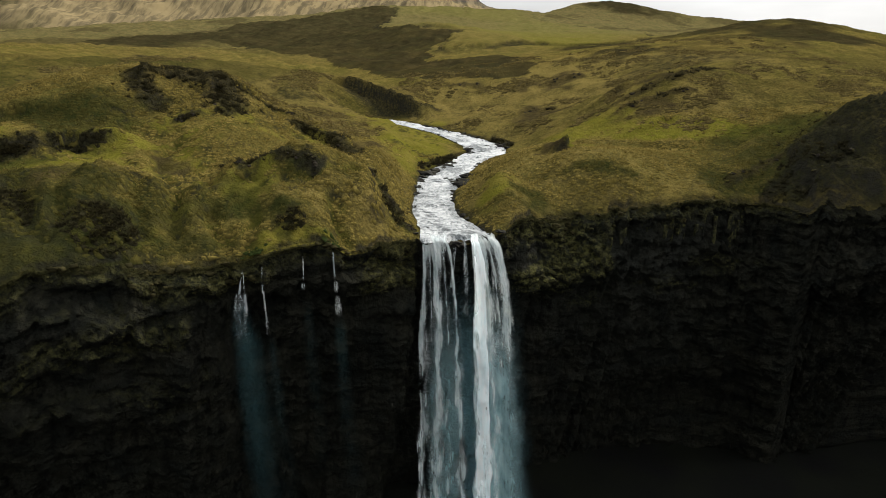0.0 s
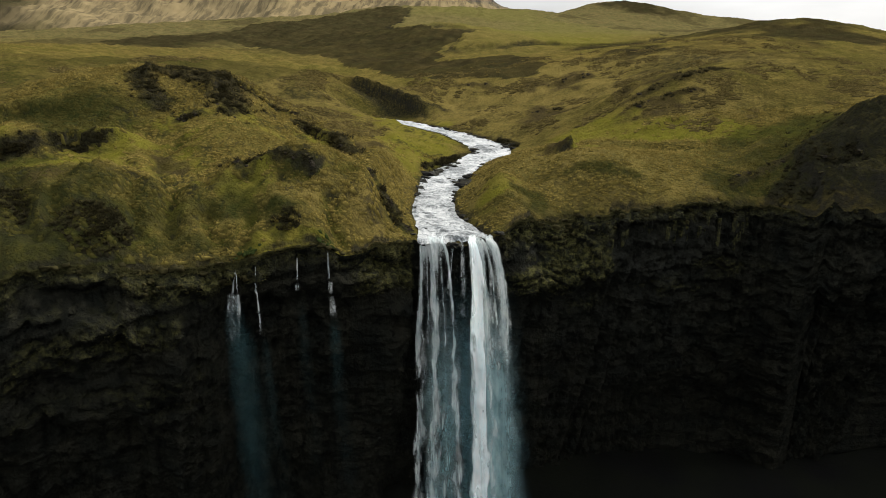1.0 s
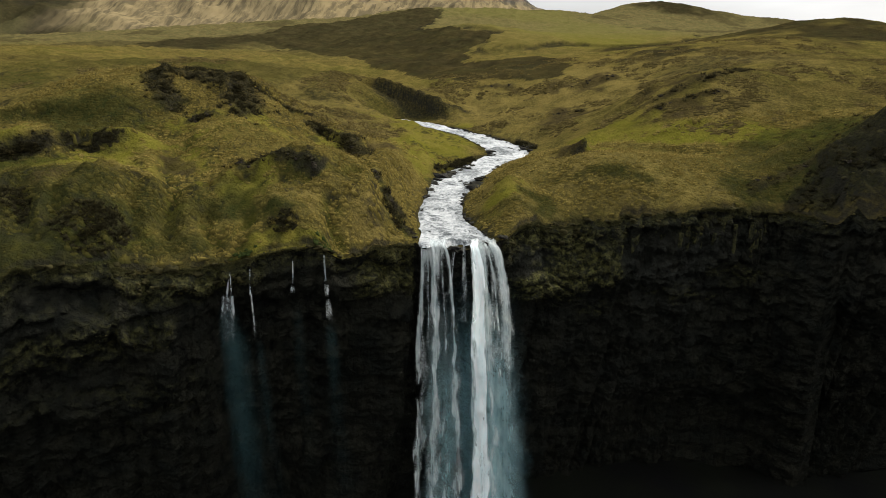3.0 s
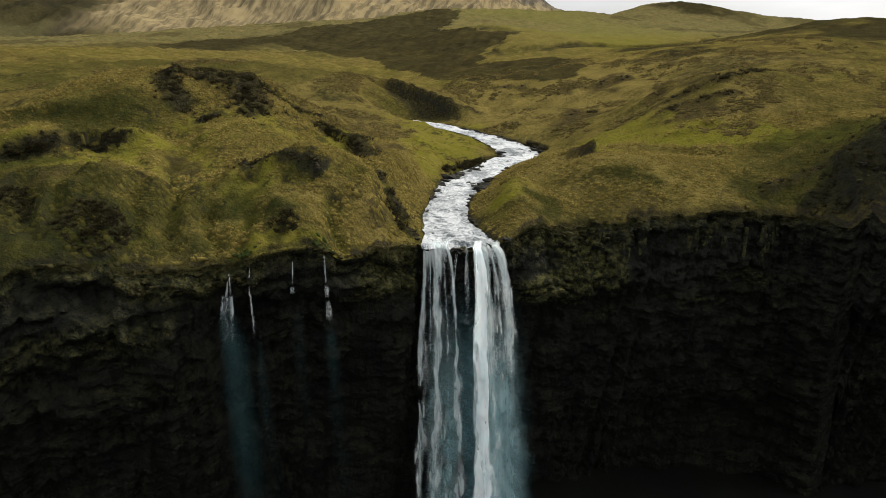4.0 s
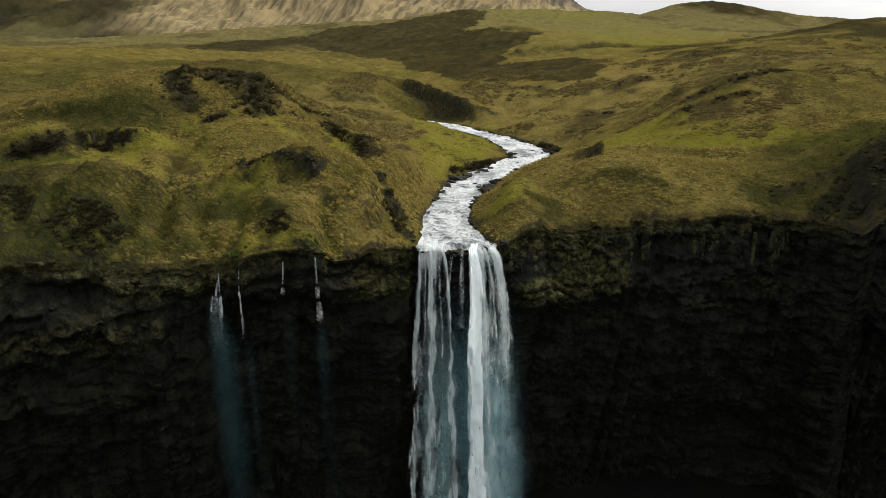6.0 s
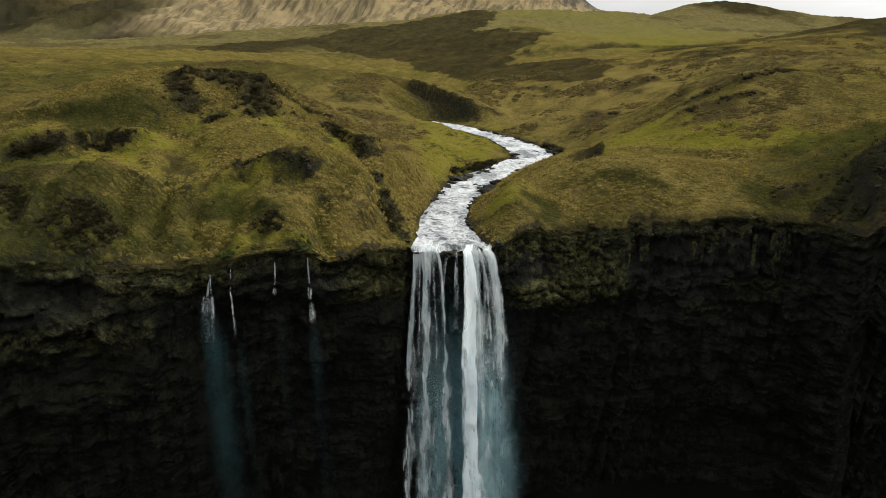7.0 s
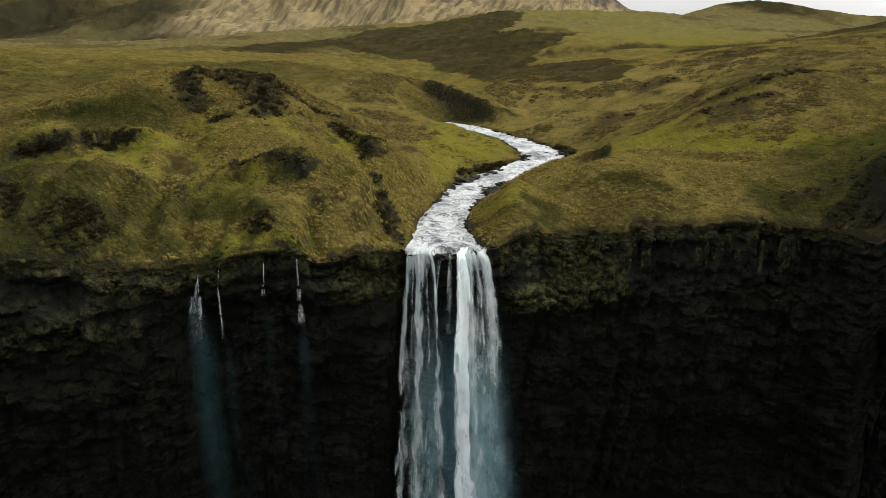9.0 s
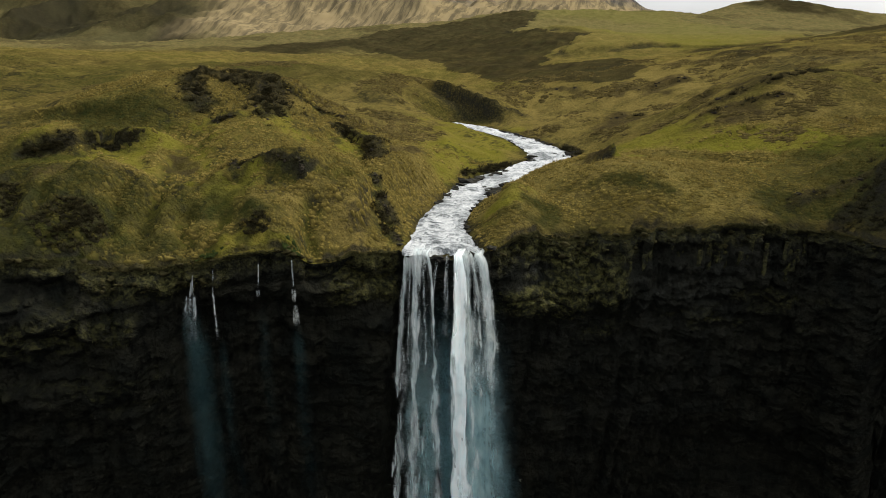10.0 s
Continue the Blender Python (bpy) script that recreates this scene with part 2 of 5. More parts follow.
def outcrop_paint():
    p = Paint("lichened_rock")
    fine = p.noise(2.0, 7)
    c = p.mix(p.ramp(fine, 0.35, 0.65), (0.014, 0.012, 0.010), (0.036, 0.031, 0.024))
    c = p.mix(p.ramp(p.noise(0.9, 5), 0.52, 0.66), c, (0.055, 0.050, 0.018))
    p.bump(fine, 0.9, 0.2)
    return p.done(c, 0.95, 0.02)


def floor_paint():
    p = Paint("shaded_valley_grass")
    # near-black: the shade below the cliff is put into the colour
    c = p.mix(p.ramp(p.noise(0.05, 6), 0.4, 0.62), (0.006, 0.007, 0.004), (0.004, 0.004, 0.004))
    p.bump(p.noise(0.9, 6), 0.7, 0.3)
    return p.done(c, 0.95, 0.1)


def pool_paint():
    p = Paint("pool_water")
    p.bump(p.noise(0.8, 4), 0.35, 0.2)
    return p.done(p.mix(p.ramp(p.noise(0.12, 5), 0.5, 0.7), (0.018, 0.030, 0.032), (0.09, 0.11, 0.11)), 0.12, 0.5)


MOOR, CLIFF, WHITEWATER, WETSTONE = moor_paint(), cliff_paint(), stream_paint(), stone_paint()


# ---- the lie of the land ----
def lattice(i, j, k, seed):
    """A repeatable random value in -1..1 for every cell of a grid."""
    n = (i * 374761393 + j * 668265263 + k * 2147483647 + seed * 974634777) & 0x7FFFFFFF
    n = ((n ^ (n >> 13)) * 1274126177) & 0x7FFFFFFF
    n = n ^ (n >> 16)
    return (n & 0xFFFF) / 32767.5 - 1.0


def swirl(x, y, z=0.0, seed=0):
    """Smooth value noise, about -1..1."""
    x, y, z = np.broadcast_arrays(*(np.asarray(a, dtype=float) for a in (x, y, z)))
    i, j, k = (np.floor(a).astype(np.int64) for a in (x, y, z))
    u, v, w = (a - np.floor(a) for a in (x, y, z))
    u, v, w = (a * a * (3 - 2 * a) for a in (u, v, w))
    total = np.zeros(x.shape)
    flat = not np.any(z)
    for di in (0, 1):
        for dj in (0, 1):
            for dk in ((0,) if flat else (0, 1)):
                part = (u if di else 1 - u) * (v if dj else 1 - v)
                total += part * (1.0 if flat else (w if dk else 1 - w)) * lattice(i + di, j + dj, k + dk, seed)
    return total


def rough(x, y, z=0.0, octaves=4, seed=0, gain=0.5):
    total, size = 0.0, 1.0
    for o in range(octaves):
        total = total + size * swirl(x * 2 ** o + 17.3 * o, y * 2 ** o - 9.1 * o, np.asarray(z) * 2 ** o, seed + o)
        size *= gain
    return total


def ridged(x, y, z=0.0, octaves=4, seed=0):
    total, size = 0.0, 1.0
    for o in range(octaves):
        total = total + size * (1 - 2 * np.abs(swirl(x * 2 ** o + 5.7 * o, y * 2 ** o + 3.1 * o, np.asarray(z) * 2 ** o, seed + o)))
        size *= 0.5
    return total


def step(a, b, v):
    t = np.clip((v - a) / (np.asarray(b) - a), 0, 1)
    return t * t * (3 - 2 * t)


# the rim of the cliff in plan: x, y
RIM = [(-3000, -900), (-400, -190), (-130, -70), (-60, -37), (-47, -30), (-40, -25.5), (-33, -20.8), (-23, -16.5), (-14, -11), (-8, -3.8),
       (-4.5, -0.3), (2, -0.3), (8, 2), (14, 9.8), (21, 13.1), (31, 15), (44, 17.6), (52, 20.1), (57, 20), (62, 14.2),
       (70, 12), (85, 12), (130, 20), (400, 60), (3000, 300)]
RIM_X, RIM_Y = np.array(RIM).T
# the stream: x, y and half its width, from the lip upstream
STREAM = np.array([(2.1, 0, 5.4), (0.0, 7, 4.1), (-2.0, 14, 3.4), (-3, 22, 3.2), (-3.2, 31, 3.4), (-2.8, 38, 3.9), (-2.2, 46, 4.3),
                   (-0.7, 53, 4.2), (2, 61, 3.6), (5, 70, 3.4), (8.6, 77, 4.4), (8.2, 86, 5.5), (2.5, 96, 4.2), (-3.4, 105.4, 3.5),
                   (-13, 115.5, 3), (-20, 122, 2.8), (-31, 128, 3)])
# rounded rises (or, below nought, hollows) of the moor: x, y, height, radius
RISES_NEAR = [(-22, 7, 5.6, 7), (-53, -10, 3.0, 9), (27, 25, 4.3, 7), (-39, 21, 3.8, 7), (8, 32, -3.0, 7), (23, 40, 2.8, 9),
              (-8, -3, -2.1, 7), (-33, -20, -1.9, 5), (42, 32, 2.2, 7), (-60, 17, -2.4, 9), (-10, 30, 4.5, 7), (80, 24, 2.2, 9),
              (21, 12, -1.8, 7), (-42, -22, 1.0, 5), (-22, 39, -3.0, 9), (-11, 44, 3.7, 9), (8, 10, 1.5, 7), (-23, -15, 0.7, 5),
              (-44, 0, -1.0, 7), (-21, -11, 1.0, 3), (46, 20, 1.2, 4)]
RISES_SMALL = [(-18.3, 43, -1.9, 3.2), (21.4, 39.2, -2.3, 2.2), (-66.5, 50, -1.7, 4), (-51.5, 56, 3.4, 4.5), (-60, 41, -1.6, 4.5)]
RISES_FAR = [(100, 100, 10.2, 35), (-8, 125, -9.2, 35), (-68, 52, 11.7, 22), (-8, 60, -3.4, 22), (-58, 226, -8.3, 35), (58, 91, 6.4, 14),
             (-157, 437, -4.9, 35), (100, 30, 4.6, 14), (-96, 161, 4.3, 35), (120, 60, 6.0, 14), (-13, 162, -4.3, 14), (-57, 139, 3.7, 14),
             (-110, -60, 1.7, 35), (300, 100, 5.1, 35), (0, 369, 4.1, 35), (-54, 78, -2.1, 14), (-21, 439, 4.3, 35), (300, 100, 5.1, 22),
             (54, 74, 2.6, 14)]
RISES_WIDE = [(140, 200, 7.5, 55), (300, 100, 7.4, 90), (250, 500, 6.2, 150), (-200, 0, 5.6, 55), (-83, 321, -5.2, 55), (-21, 439, 5.5, 55),
              (200, 300, 7.1, 90), (300, 100, 5.2, 55), (-300, 400, -3.6, 90), (85, 194, 6.7, 55), (-300, 400, -6.2, 150), (200, 300, 4.2, 55),
              (-300, 600, -2.7, 90), (-81, 539, 3.6, 55), (-157, 437, -4.6, 55), (-300, 100, 3.6, 90), (-120, 250, -4.9, 55), (-300, 600, -2.4, 55)]
HILLS = [(240, 1020, 30, 58), (165, 1000, 9, 45), (-105, 780, 13, 55), (40, 850, 15, 110), (330, 1000, 4, 160), (30, 852, 7, 60), (360, 1005, 9, 48),
         (450, 1060, 8, 60), (190, 315, 10, 42), (88, 35, 9, 12), (-520, 480, -20, 170), (-800, 660, -18, 210)]
# low rock steps that face downhill: x, y, half length, turn in degrees, height
SCARPS = [(-26, 2, 5.5, 36, 1.2), (-63, 50, 9, 3, 1.0), (-51, 47, 6, 70, 1.8), (-66, 43, 6, -70, 1.8), (22.6, 40.2, 2.8, 18, 2.4), (-67, 11, 12, 38, 3.5),
          (43, 90, 9, 30, 2.0), (38, 155, 9, 12, 2.2), (21, 120, 8, 35, 1.4), (-28, 44, 7, -40, 1.6),
          (-36, 62, 20, -48, 0.5), (48, 62, 8, 20, 1.2), (-84, 22, 10, 20, 2.5), (64.5, 22, 11, -96, 3.6)]

# soft ribs and gullies of the slopes: from x, y to x, y
RIBS = [(-49, -11, -49, -4), (-49, -4, -42, -6), (-57, 17, -43, -1), (-33, -5, -33, 7), (-25.8, -4.8, -20.4, -9), (-20.4, -9, -16.8, -10.3), (-50.2, -15.4, -46.5, -11.6), (-46.5, -11.6, -40.2, -5.7),
        (-36, -7, -31, -16), (-20, 3, -16, 0), (-14, 7, -11, -1), (-61, 15, -56, 19), (-21, 84, -8, 51), (1, 28, 10, 20), 
        (29, 52, 51, 47), (53, 26, 69, 50)]
GULLIES = [(-48, 8, -38, -8), (-38, -8, -35, -15), (-49, 13, -48, 18), (-25, -2, -20, 1), (-20, 1, -15, 6), (-25, 34, -10, 6), (-10, 6, -6, 2),
           (-50, 52, -42, 53), (-42, 53, -36, 55), (-44, -8, -38, -18), (-51, -13, -46, -22), (-26, -10, -25, -16), (-17, -3, -14, -9),
           (-33, -10, -28, -16), (-57, -14, -47, -25)]


# narrow sheep walks and slips across the slopes
TERRACES = [(-37.9, -2.4, -32.4, -4), (-32.4, -4, -29.8, -1.5), (-29.8, -1.5, -25.8, -4.3), (-25.8, -4.3, -23.6, -4), (-23.6, -4, -19.5, 1.2), (-19.5, 1.2, -17.5, 9),
            (-17.5, 9, -15, 14), (-48.6, 52.5, -42.1, 54.7), (-42.1, 54.7, -35.4, 58.7), (-35.4, 58.7, -30.9, 72.7),
            (-30.9, 72.7, -25.9, 87)]


def rim(x):
    return np.interp(x, RIM_X, RIM_Y)


def stream_level(y):
    y = np.clip(y, 0, 190)
    return 60 + 0.018 * y + 0.0003 * y * y


def from_stream(x, y):
    """Metres from the edge of the water, below nought in the stream."""
    best = np.full(np.shape(x), 1e9)
    for a, b in zip(STREAM[:-1], STREAM[1:]):
        dx, dy = b[0] - a[0], b[1] - a[1]
        t = np.clip(((x - a[0]) * dx + (y - a[1]) * dy) / (dx * dx + dy * dy), 0, 1)
        best = np.minimum(best, np.hypot(x - a[0] - t * dx, y - a[1] - t * dy) - (a[2] + t * (b[2] - a[2])))
    return best


def folds(x, y, lines, wide):
    """1 along the lines, fading to 0 beside them."""
    best = np.zeros(np.shape(x))
    for x0, y0, x1, y1 in lines:
        near = np.hypot(x - 0.5 * (x0 + x1), y - 0.5 * (y0 + y1)) < 0.5 * math.hypot(x1 - x0, y1 - y0) + 4 * wide
        if not near.any():
            continue
        px, py, dx, dy = x[near] - x0, y[near] - y0, x1 - x0, y1 - y0
        px, py = px + 0.7 * swirl(px / 3, py / 3, 0, 91), py + 0.7 * swirl(px / 3, py / 3, 0, 92)
        t = np.clip((px * dx + py * dy) / (dx * dx + dy * dy), 0, 1)
        best[near] = np.maximum(best[near], np.exp(-((px - t * dx) ** 2 + (py - t * dy) ** 2) / wide ** 2))
    return best


def rank(x, y):
    """How thickly the tussocks stand, 0 to 1."""
    open_turf = patchy(x, y, LUSH_PATCHES, 0.6)
    return (0.35 + 0.65 * step(-0.45, 0.2, rough(x / 9, y / 9, 0, 3, 33))) * (1 - 0.9 * open_turf)


def land(x, y, fine=True):
    """The height of the moor above the valley floor."""
    v = np.maximum(y - rim(x), 0)
    wet = from_stream(x, y)
    bank = np.maximum(step(0, 9 + 8 * np.exp(-((y - 78) / 30) ** 2), wet), step(150, 210, y))
    water = stream_level(y) + 0.3
    h = 61.5 + 6.5 * (1 - np.exp(-v / 12)) + 0.085 * np.minimum(np.maximum(v - 35, 0), 970)
    h = h - 0.03 * np.maximum(v - 1000, 0) - 26 * step(100, 700, -x) * step(420, 900, y)
    h = h - 45 * step(420, 1000, x) * step(500, 1000, y)
    for rises in (RISES_NEAR, RISES_SMALL, RISES_FAR, RISES_WIDE, HILLS):
        for cx, cy, up, r in rises:
            h = h + up * np.exp(-((x - cx) ** 2 + (y - cy) ** 2) / (2 * r * r))
    h = h + 1.6 * inside(x, y, FIELD_EDGE, 4.0) * step(300, 340, y)
    h = water + (h - water) * bank
    # the long mountain behind, with its gullies
    side = step(1000, -800, x - 0.02 * (y - 3000))
    gully = ridged(x / 420 + 3, y / 900, 0, 4, 21)
    slant = ridged((x + 0.5 * y) / 170 + 0.3 * swirl(x / 300, y / 300, 0, 23), y / 900, 0, 3, 22)
    h = h + side * step(1350, 3300, y + 90 * gully) * (430 + 75 * gully + 18 * slant) + 60 * step(500, 1200, -x) * step(1200, 1900, y) * (1 + 0.5 * ridged(x / 260, y / 300, 0, 3, 5))
    for cx, cy, half, turn, up in SCARPS:
        c, s = math.cos(radians(turn)), math.sin(radians(turn))
        along, across = (x - cx) * c + (y - cy) * s, -(x - cx) * s + (y - cy) * c
        across = across + 0.12 * half * swirl(along / 2.5, across / 9, 0, 41)
        h = h + up * (0.5 + 0.5 * np.tanh(across / (0.25 * up))) * np.exp(-(along / half) ** 4) * np.exp(-np.maximum(across, 0) / (2.5 * up))
    # the gorge from which the stream comes, cut down in front of its steep far wall
    c, s = math.cos(radians(-36)), math.sin(radians(-36))
    along, across = (x + 27) * c + (y - 144) * s, -(x + 27) * s + (y - 144) * c
    across = across + 2.2 * rough(along / 9, across / 30, 0, 2, 43) + 0.012 * along ** 2 * np.exp(-(along / 40) ** 2)
    wall = 0.5 + 0.5 * np.tanh(across / 0.9)
    h = h + np.exp(-((along + 1) / 19) ** 4) * (4.4 * wall * np.exp(-np.maximum(across, 0) / 35) - 3.2 * (1 - wall) * np.exp(-np.maximum(-across, 0) / 12))
    d = np.hypot(x - 13, y + 90)
    # relief fades out on the last metres of dry ground before the water
    weight = step(0.5, 9, wet)
    h = h + weight * (1.3 * folds(x, y, RIBS, 2.0) - 1.3 * folds(x, y, GULLIES, 1.2) - 0.8 * folds(x, y, TERRACES, 0.6))
    if fine:
        h = h + weight * (0.6 * (1 - 0.45 * step(4, 14, x)) * rough(x / 11, y / 11, 0, 3, 3) * (1 + d / 500) + 0.34 * (1 - 0.6 * step(4, 14, x)) * ridged(x / 6.5 + 0.4 * swirl(x / 7, y / 7), y / 11, 0, 3, 8))
        h = h + weight * 0.2 * rough(x / 1.9, y / 1.5, 0, 3, 14)
        h = h + step(120, 500, d) * (0.65 * rough(x / 42, y / 60, 0, 4, 55) * (1 + d / 900))
    bed = stream_level(y) - 0.7 - 0.028 * np.maximum(4 - y, 0) ** 2 + 0.3 * swirl(x / 1.7, y / 1.7, 0, 4)
    cut = step(1.3 + 0.7 * swirl(x / 3.1, y / 3.1, 0, 9), -0.3, wet)
    return h + (np.minimum(bed, h) - h) * cut * step(215, 150, y)


# ---- mesh helpers ----
def mesh_from(name, verts, faces, mat, smooth=True):
    """One mesh from arrays: verts (n, 3), faces (m, 3 or 4)."""
    verts, faces = np.asarray(verts, dtype=np.float32), np.asarray(faces, dtype=np.int32)
    me = bpy.data.meshes.new(name)
    k = faces.shape[1]
    me.vertices.add(len(verts))
    me.vertices.foreach_set("co", verts.ravel())
    me.loops.add(faces.size)
    me.loops.foreach_set("vertex_index", faces.ravel())
    me.polygons.add(len(faces))
    me.polygons.foreach_set("loop_start", np.arange(0, faces.size, k, dtype=np.int32))
    me.update(calc_edges=True)
    me.polygons.foreach_set("use_smooth", np.full(len(faces), smooth))
    me.materials.append(mat)
    return me


def grid_faces(rows, cols):
    i = np.arange(rows - 1)[:, None] * cols + np.arange(cols - 1)[None, :]
    i = i.ravel()
    return np.stack([i, i + 1, i + cols + 1, i + cols], axis=1)


def colours(me, name, *channels):
    n = len(me.vertices)
    data = np.zeros((n, 4), dtype=np.float32)
    data[:, 3] = 1
    for k, c in enumerate(channels):
        data[:, k] = np.clip(np.asarray(c).ravel(), 0, 1)
    me.color_attributes.new(name, "FLOAT_COLOR", "POINT").data.foreach_set("color", data.ravel())


def uvs(me, u, v):
    loop = np.empty(len(me.loops), dtype=np.int32)
    me.loops.foreach_get("vertex_index", loop)
    pair = np.stack([np.asarray(u).ravel()[loop], np.asarray(v).ravel()[loop]], axis=1).astype(np.float32)
    me.uv_layers.new(name="flow").data.foreach_set("uv", pair.ravel())


def part(name, me, parent, label=""):
    ob = new(name, me)
    ob.parent = parent
    return tagged(ob, label)


# ---- what grows where, with some light and shade painted in: patches of x, y, half breadth, half depth, turn in degrees ----
SCRUB_PATCHES = [(-42.4, -20.5, 4.6, 4.6, 38), (-54, -18.5, 2.2, 5.2, 43), (-20.8, -11.5, 2.0, 1.5, 24), (-33.7, 48.3, 2.5, 2.9, 19), (-8.2, 6, 1.4, 3.7, 12), (-35.4, 5.5, 1.1, 2.5, 27),
                 (-62, 60, 7, 5, 28), (84, 150, 16, 26, -24)]
HEATH_SHADE_PATCHES = [(-268, 496, 62, 90, 25), (71, 194, 10, 16, -11), (80, 300, 22, 24, -14), (-40, 700, 30, 40, 5), (118, 640, 16, 40, -9), (240, 1010, 60, 60, -12), (75, 905, 14, 14, -5), (168, 262, 34, 46, -25), (150, 330, 40, 60, -20)]
# the brown heath and painted hillside shadow below the hay field, as an outline, and the field
HEATH_SHADE_EDGE = [(-245, 506), (-258, 664), (-218, 715), (-150, 770), (-100, 800), (-88, 760), (-76, 513), (-32, 418), (0, 404), (-6, 364), (-19, 331), (-21, 305), (-8, 280),
              (15, 291), (37, 253), (30, 188), (11, 178), (-15, 188), (-48, 248), (-81, 310), (-120, 345), (-178, 439)]
FIELD_EDGE = [(-86, 780), (63, 820), (104, 666), (186, 599), (110, 330), (70, 345), (44, 363), (8, 332), (-13, 332), (0, 404), (-76, 513)]
# broken bands of rock and heather: x, y and half width along each
CRAG_BANDS = [
    [(-67.2, 41, 1.8), (-66, 44.5, 2.4), (-61.5, 47.2, 2.4), (-55.4, 48.6, 2.6), (-51.4, 48.5, 3.2), (-49.8, 46, 3.6), (-47.7, 41, 2.8), (-45.5, 35, 1.6)],
    [(-66, 41, 2.3), (-63.9, 37.5, 2.4), (-61.2, 35.4, 2.3), (-58.6, 31.5, 2.0)],
    [(-53.3, 28.5, 0.9), (-50.3, 31.9, 0.8)],
    [(-48.7, 51, 0.4), (-44.9, 52, 0.5), (-42.1, 54.4, 0.5), (-38, 57.9, 0.6)],
    [(-35.6, 46.6, 1.0), (-31.5, 46.6, 1.7), (-27, 46, 1.8), (-22.5, 39.2, 1.8), (-18, 27, 0.8)]]
BANK_BANDS = [
    [(-14.3, 15.5, 0.6), (-12.6, 12.9, 0.9)],
    [(-10.4, 10, 1.2), (-8.6, 7.4, 1.3)],
    [(-6.6, 3.6, 0.7), (-5.4, 1.5, 0.7)],
    [(-32.5, 2.5, 0.5), (-30.6, 0.7, 1.2), (-28.8, 1.6, 0.9)],
    [(-27, 2.4, 0.6), (-24.6, 2.6, 0.9), (-22, 2.8, 0.9), (-20, 0.8, 0.5)],
    [(-42, 150, 2.0), (-35, 148, 2.8), (-27, 142.5, 3.0), (-20, 138.5, 3.0), (-13, 137, 2.4), (-7, 138, 1.7)],
    [(10.9, 94.2, 0.9), (14.9, 86.9, 1.1), (13.2, 81.8, 0.9)],
    [(-7.6, 52.4, 0.9), (-3.4, 61.9, 0.9), (0.5, 70, 0.6)],
    [(61, 18, 1.6), (64, 21, 3.4), (70, 26, 4.5), (79, 33, 6.0)]]
ROCK_BANDS = CRAG_BANDS + BANK_BANDS
# fainter stony bands
STONY_BANDS = [
    [(41.6, 79.4, 0.8), (47.9, 80.6, 1.4), (53.6, 83.8, 1.7), (58.8, 84, 1.6), (63.5, 87.2, 1.6), (72, 96, 1.6)],
    [(30, 153.9, 1.1), (37.9, 154.5, 2.0), (44.7, 155.8, 1.8)],
    [(22.4, 120.3, 0.7), (30.8, 118.7, 0.8)],
    [(43.3, 74.7, 0.6), (48.4, 75.2, 0.9), (55, 75, 0.9), (60.8, 75.1, 0.8)],
    [(52.6, 188.6, 1.8), (61.9, 205, 2.4), (72.4, 194, 2.4), (89.8, 187, 2.0)],
    [(-4.9, 175.3, 1.4), (6.4, 170.7, 1.6), (11, 160.3, 1.0)],
    [(51.4, 24.1, 0.8), (56, 27.4, 0.8), (63.5, 31.3, 0.9)]]
# the same for heather alone; gorge and rim spur bands also darken for shade
HEATHER_BANDS = [
    [(-120, 128, 2.5), (-100, 122, 3.0), (-84, 118, 2.0)],
    [(-170, 260, 5.0), (-130, 262, 6.0), (-95, 255, 4.0)],
    [(-38, 145, 3.0), (-31, 141, 4.0), (-24, 136.5, 4.0), (-16, 133, 3.0)],
    [(-73.5, 3.2, 1.5), (-70.4, 6.5, 1.0), (-68.5, 8.6, 0.7)],
    [(-66.7, 10.2, 0.8), (-62.5, 13.5, 0.8), (-59.7, 16, 0.5)],
    [(58, 21.5, 0.9), (64, 22, 3.4), (72, 25, 6.0), (82, 31, 9.0), (96, 40, 12.0)]]
BARE_PATCHES = [(21.5, 40, 3.0, 2.5, -3), (47.8, 89.7, 8.0, 3.9, -11), (50.2, 72, 7.3, 3.3, -13), (25, 115, 7.6, 10, -3), (39.4, 155, 6.5, 9, -6),
                (25, 163, 5.5, 9, -3), (-18, 42.6, 2.6, 6, 13), (-46, 8.5, 2.8, 5, 31)]
LUSH_NEAR = [(8.6, 17, 2.6, 5, -20), (48, 60, 26, 6, -16), (26, 42, 4, 3, 0), (68, 48, 9, 5, -40), (-57, 12, 8, 3.5, 40), (-35.5, -12, 1.0, 2.7, 32),
             (-46, -24, 8.5, 2.9, 42), (-16, -11.5, 5.8, 1.2, 20), (-30.6, -2.3, 5.1, 4.1, 26), (-22, -14.5, 3, 1.6, 20)]
LUSH_UPPER = [(-15, 98, 11, 18, 12), (-11, 62, 6, 13, 8), (0, 800, 95, 220, 1), (73, 500, 91, 120, -5), (32, 66, 9, 10, -7), (-29, 45, 4, 9, 14),
              (-60, 8, 10.7, 13, 37), (-43, 32, 9.4, 8, 25), (-9, 74, 9.4, 22, 8)]
LUSH_PATCHES = LUSH_NEAR + LUSH_UPPER
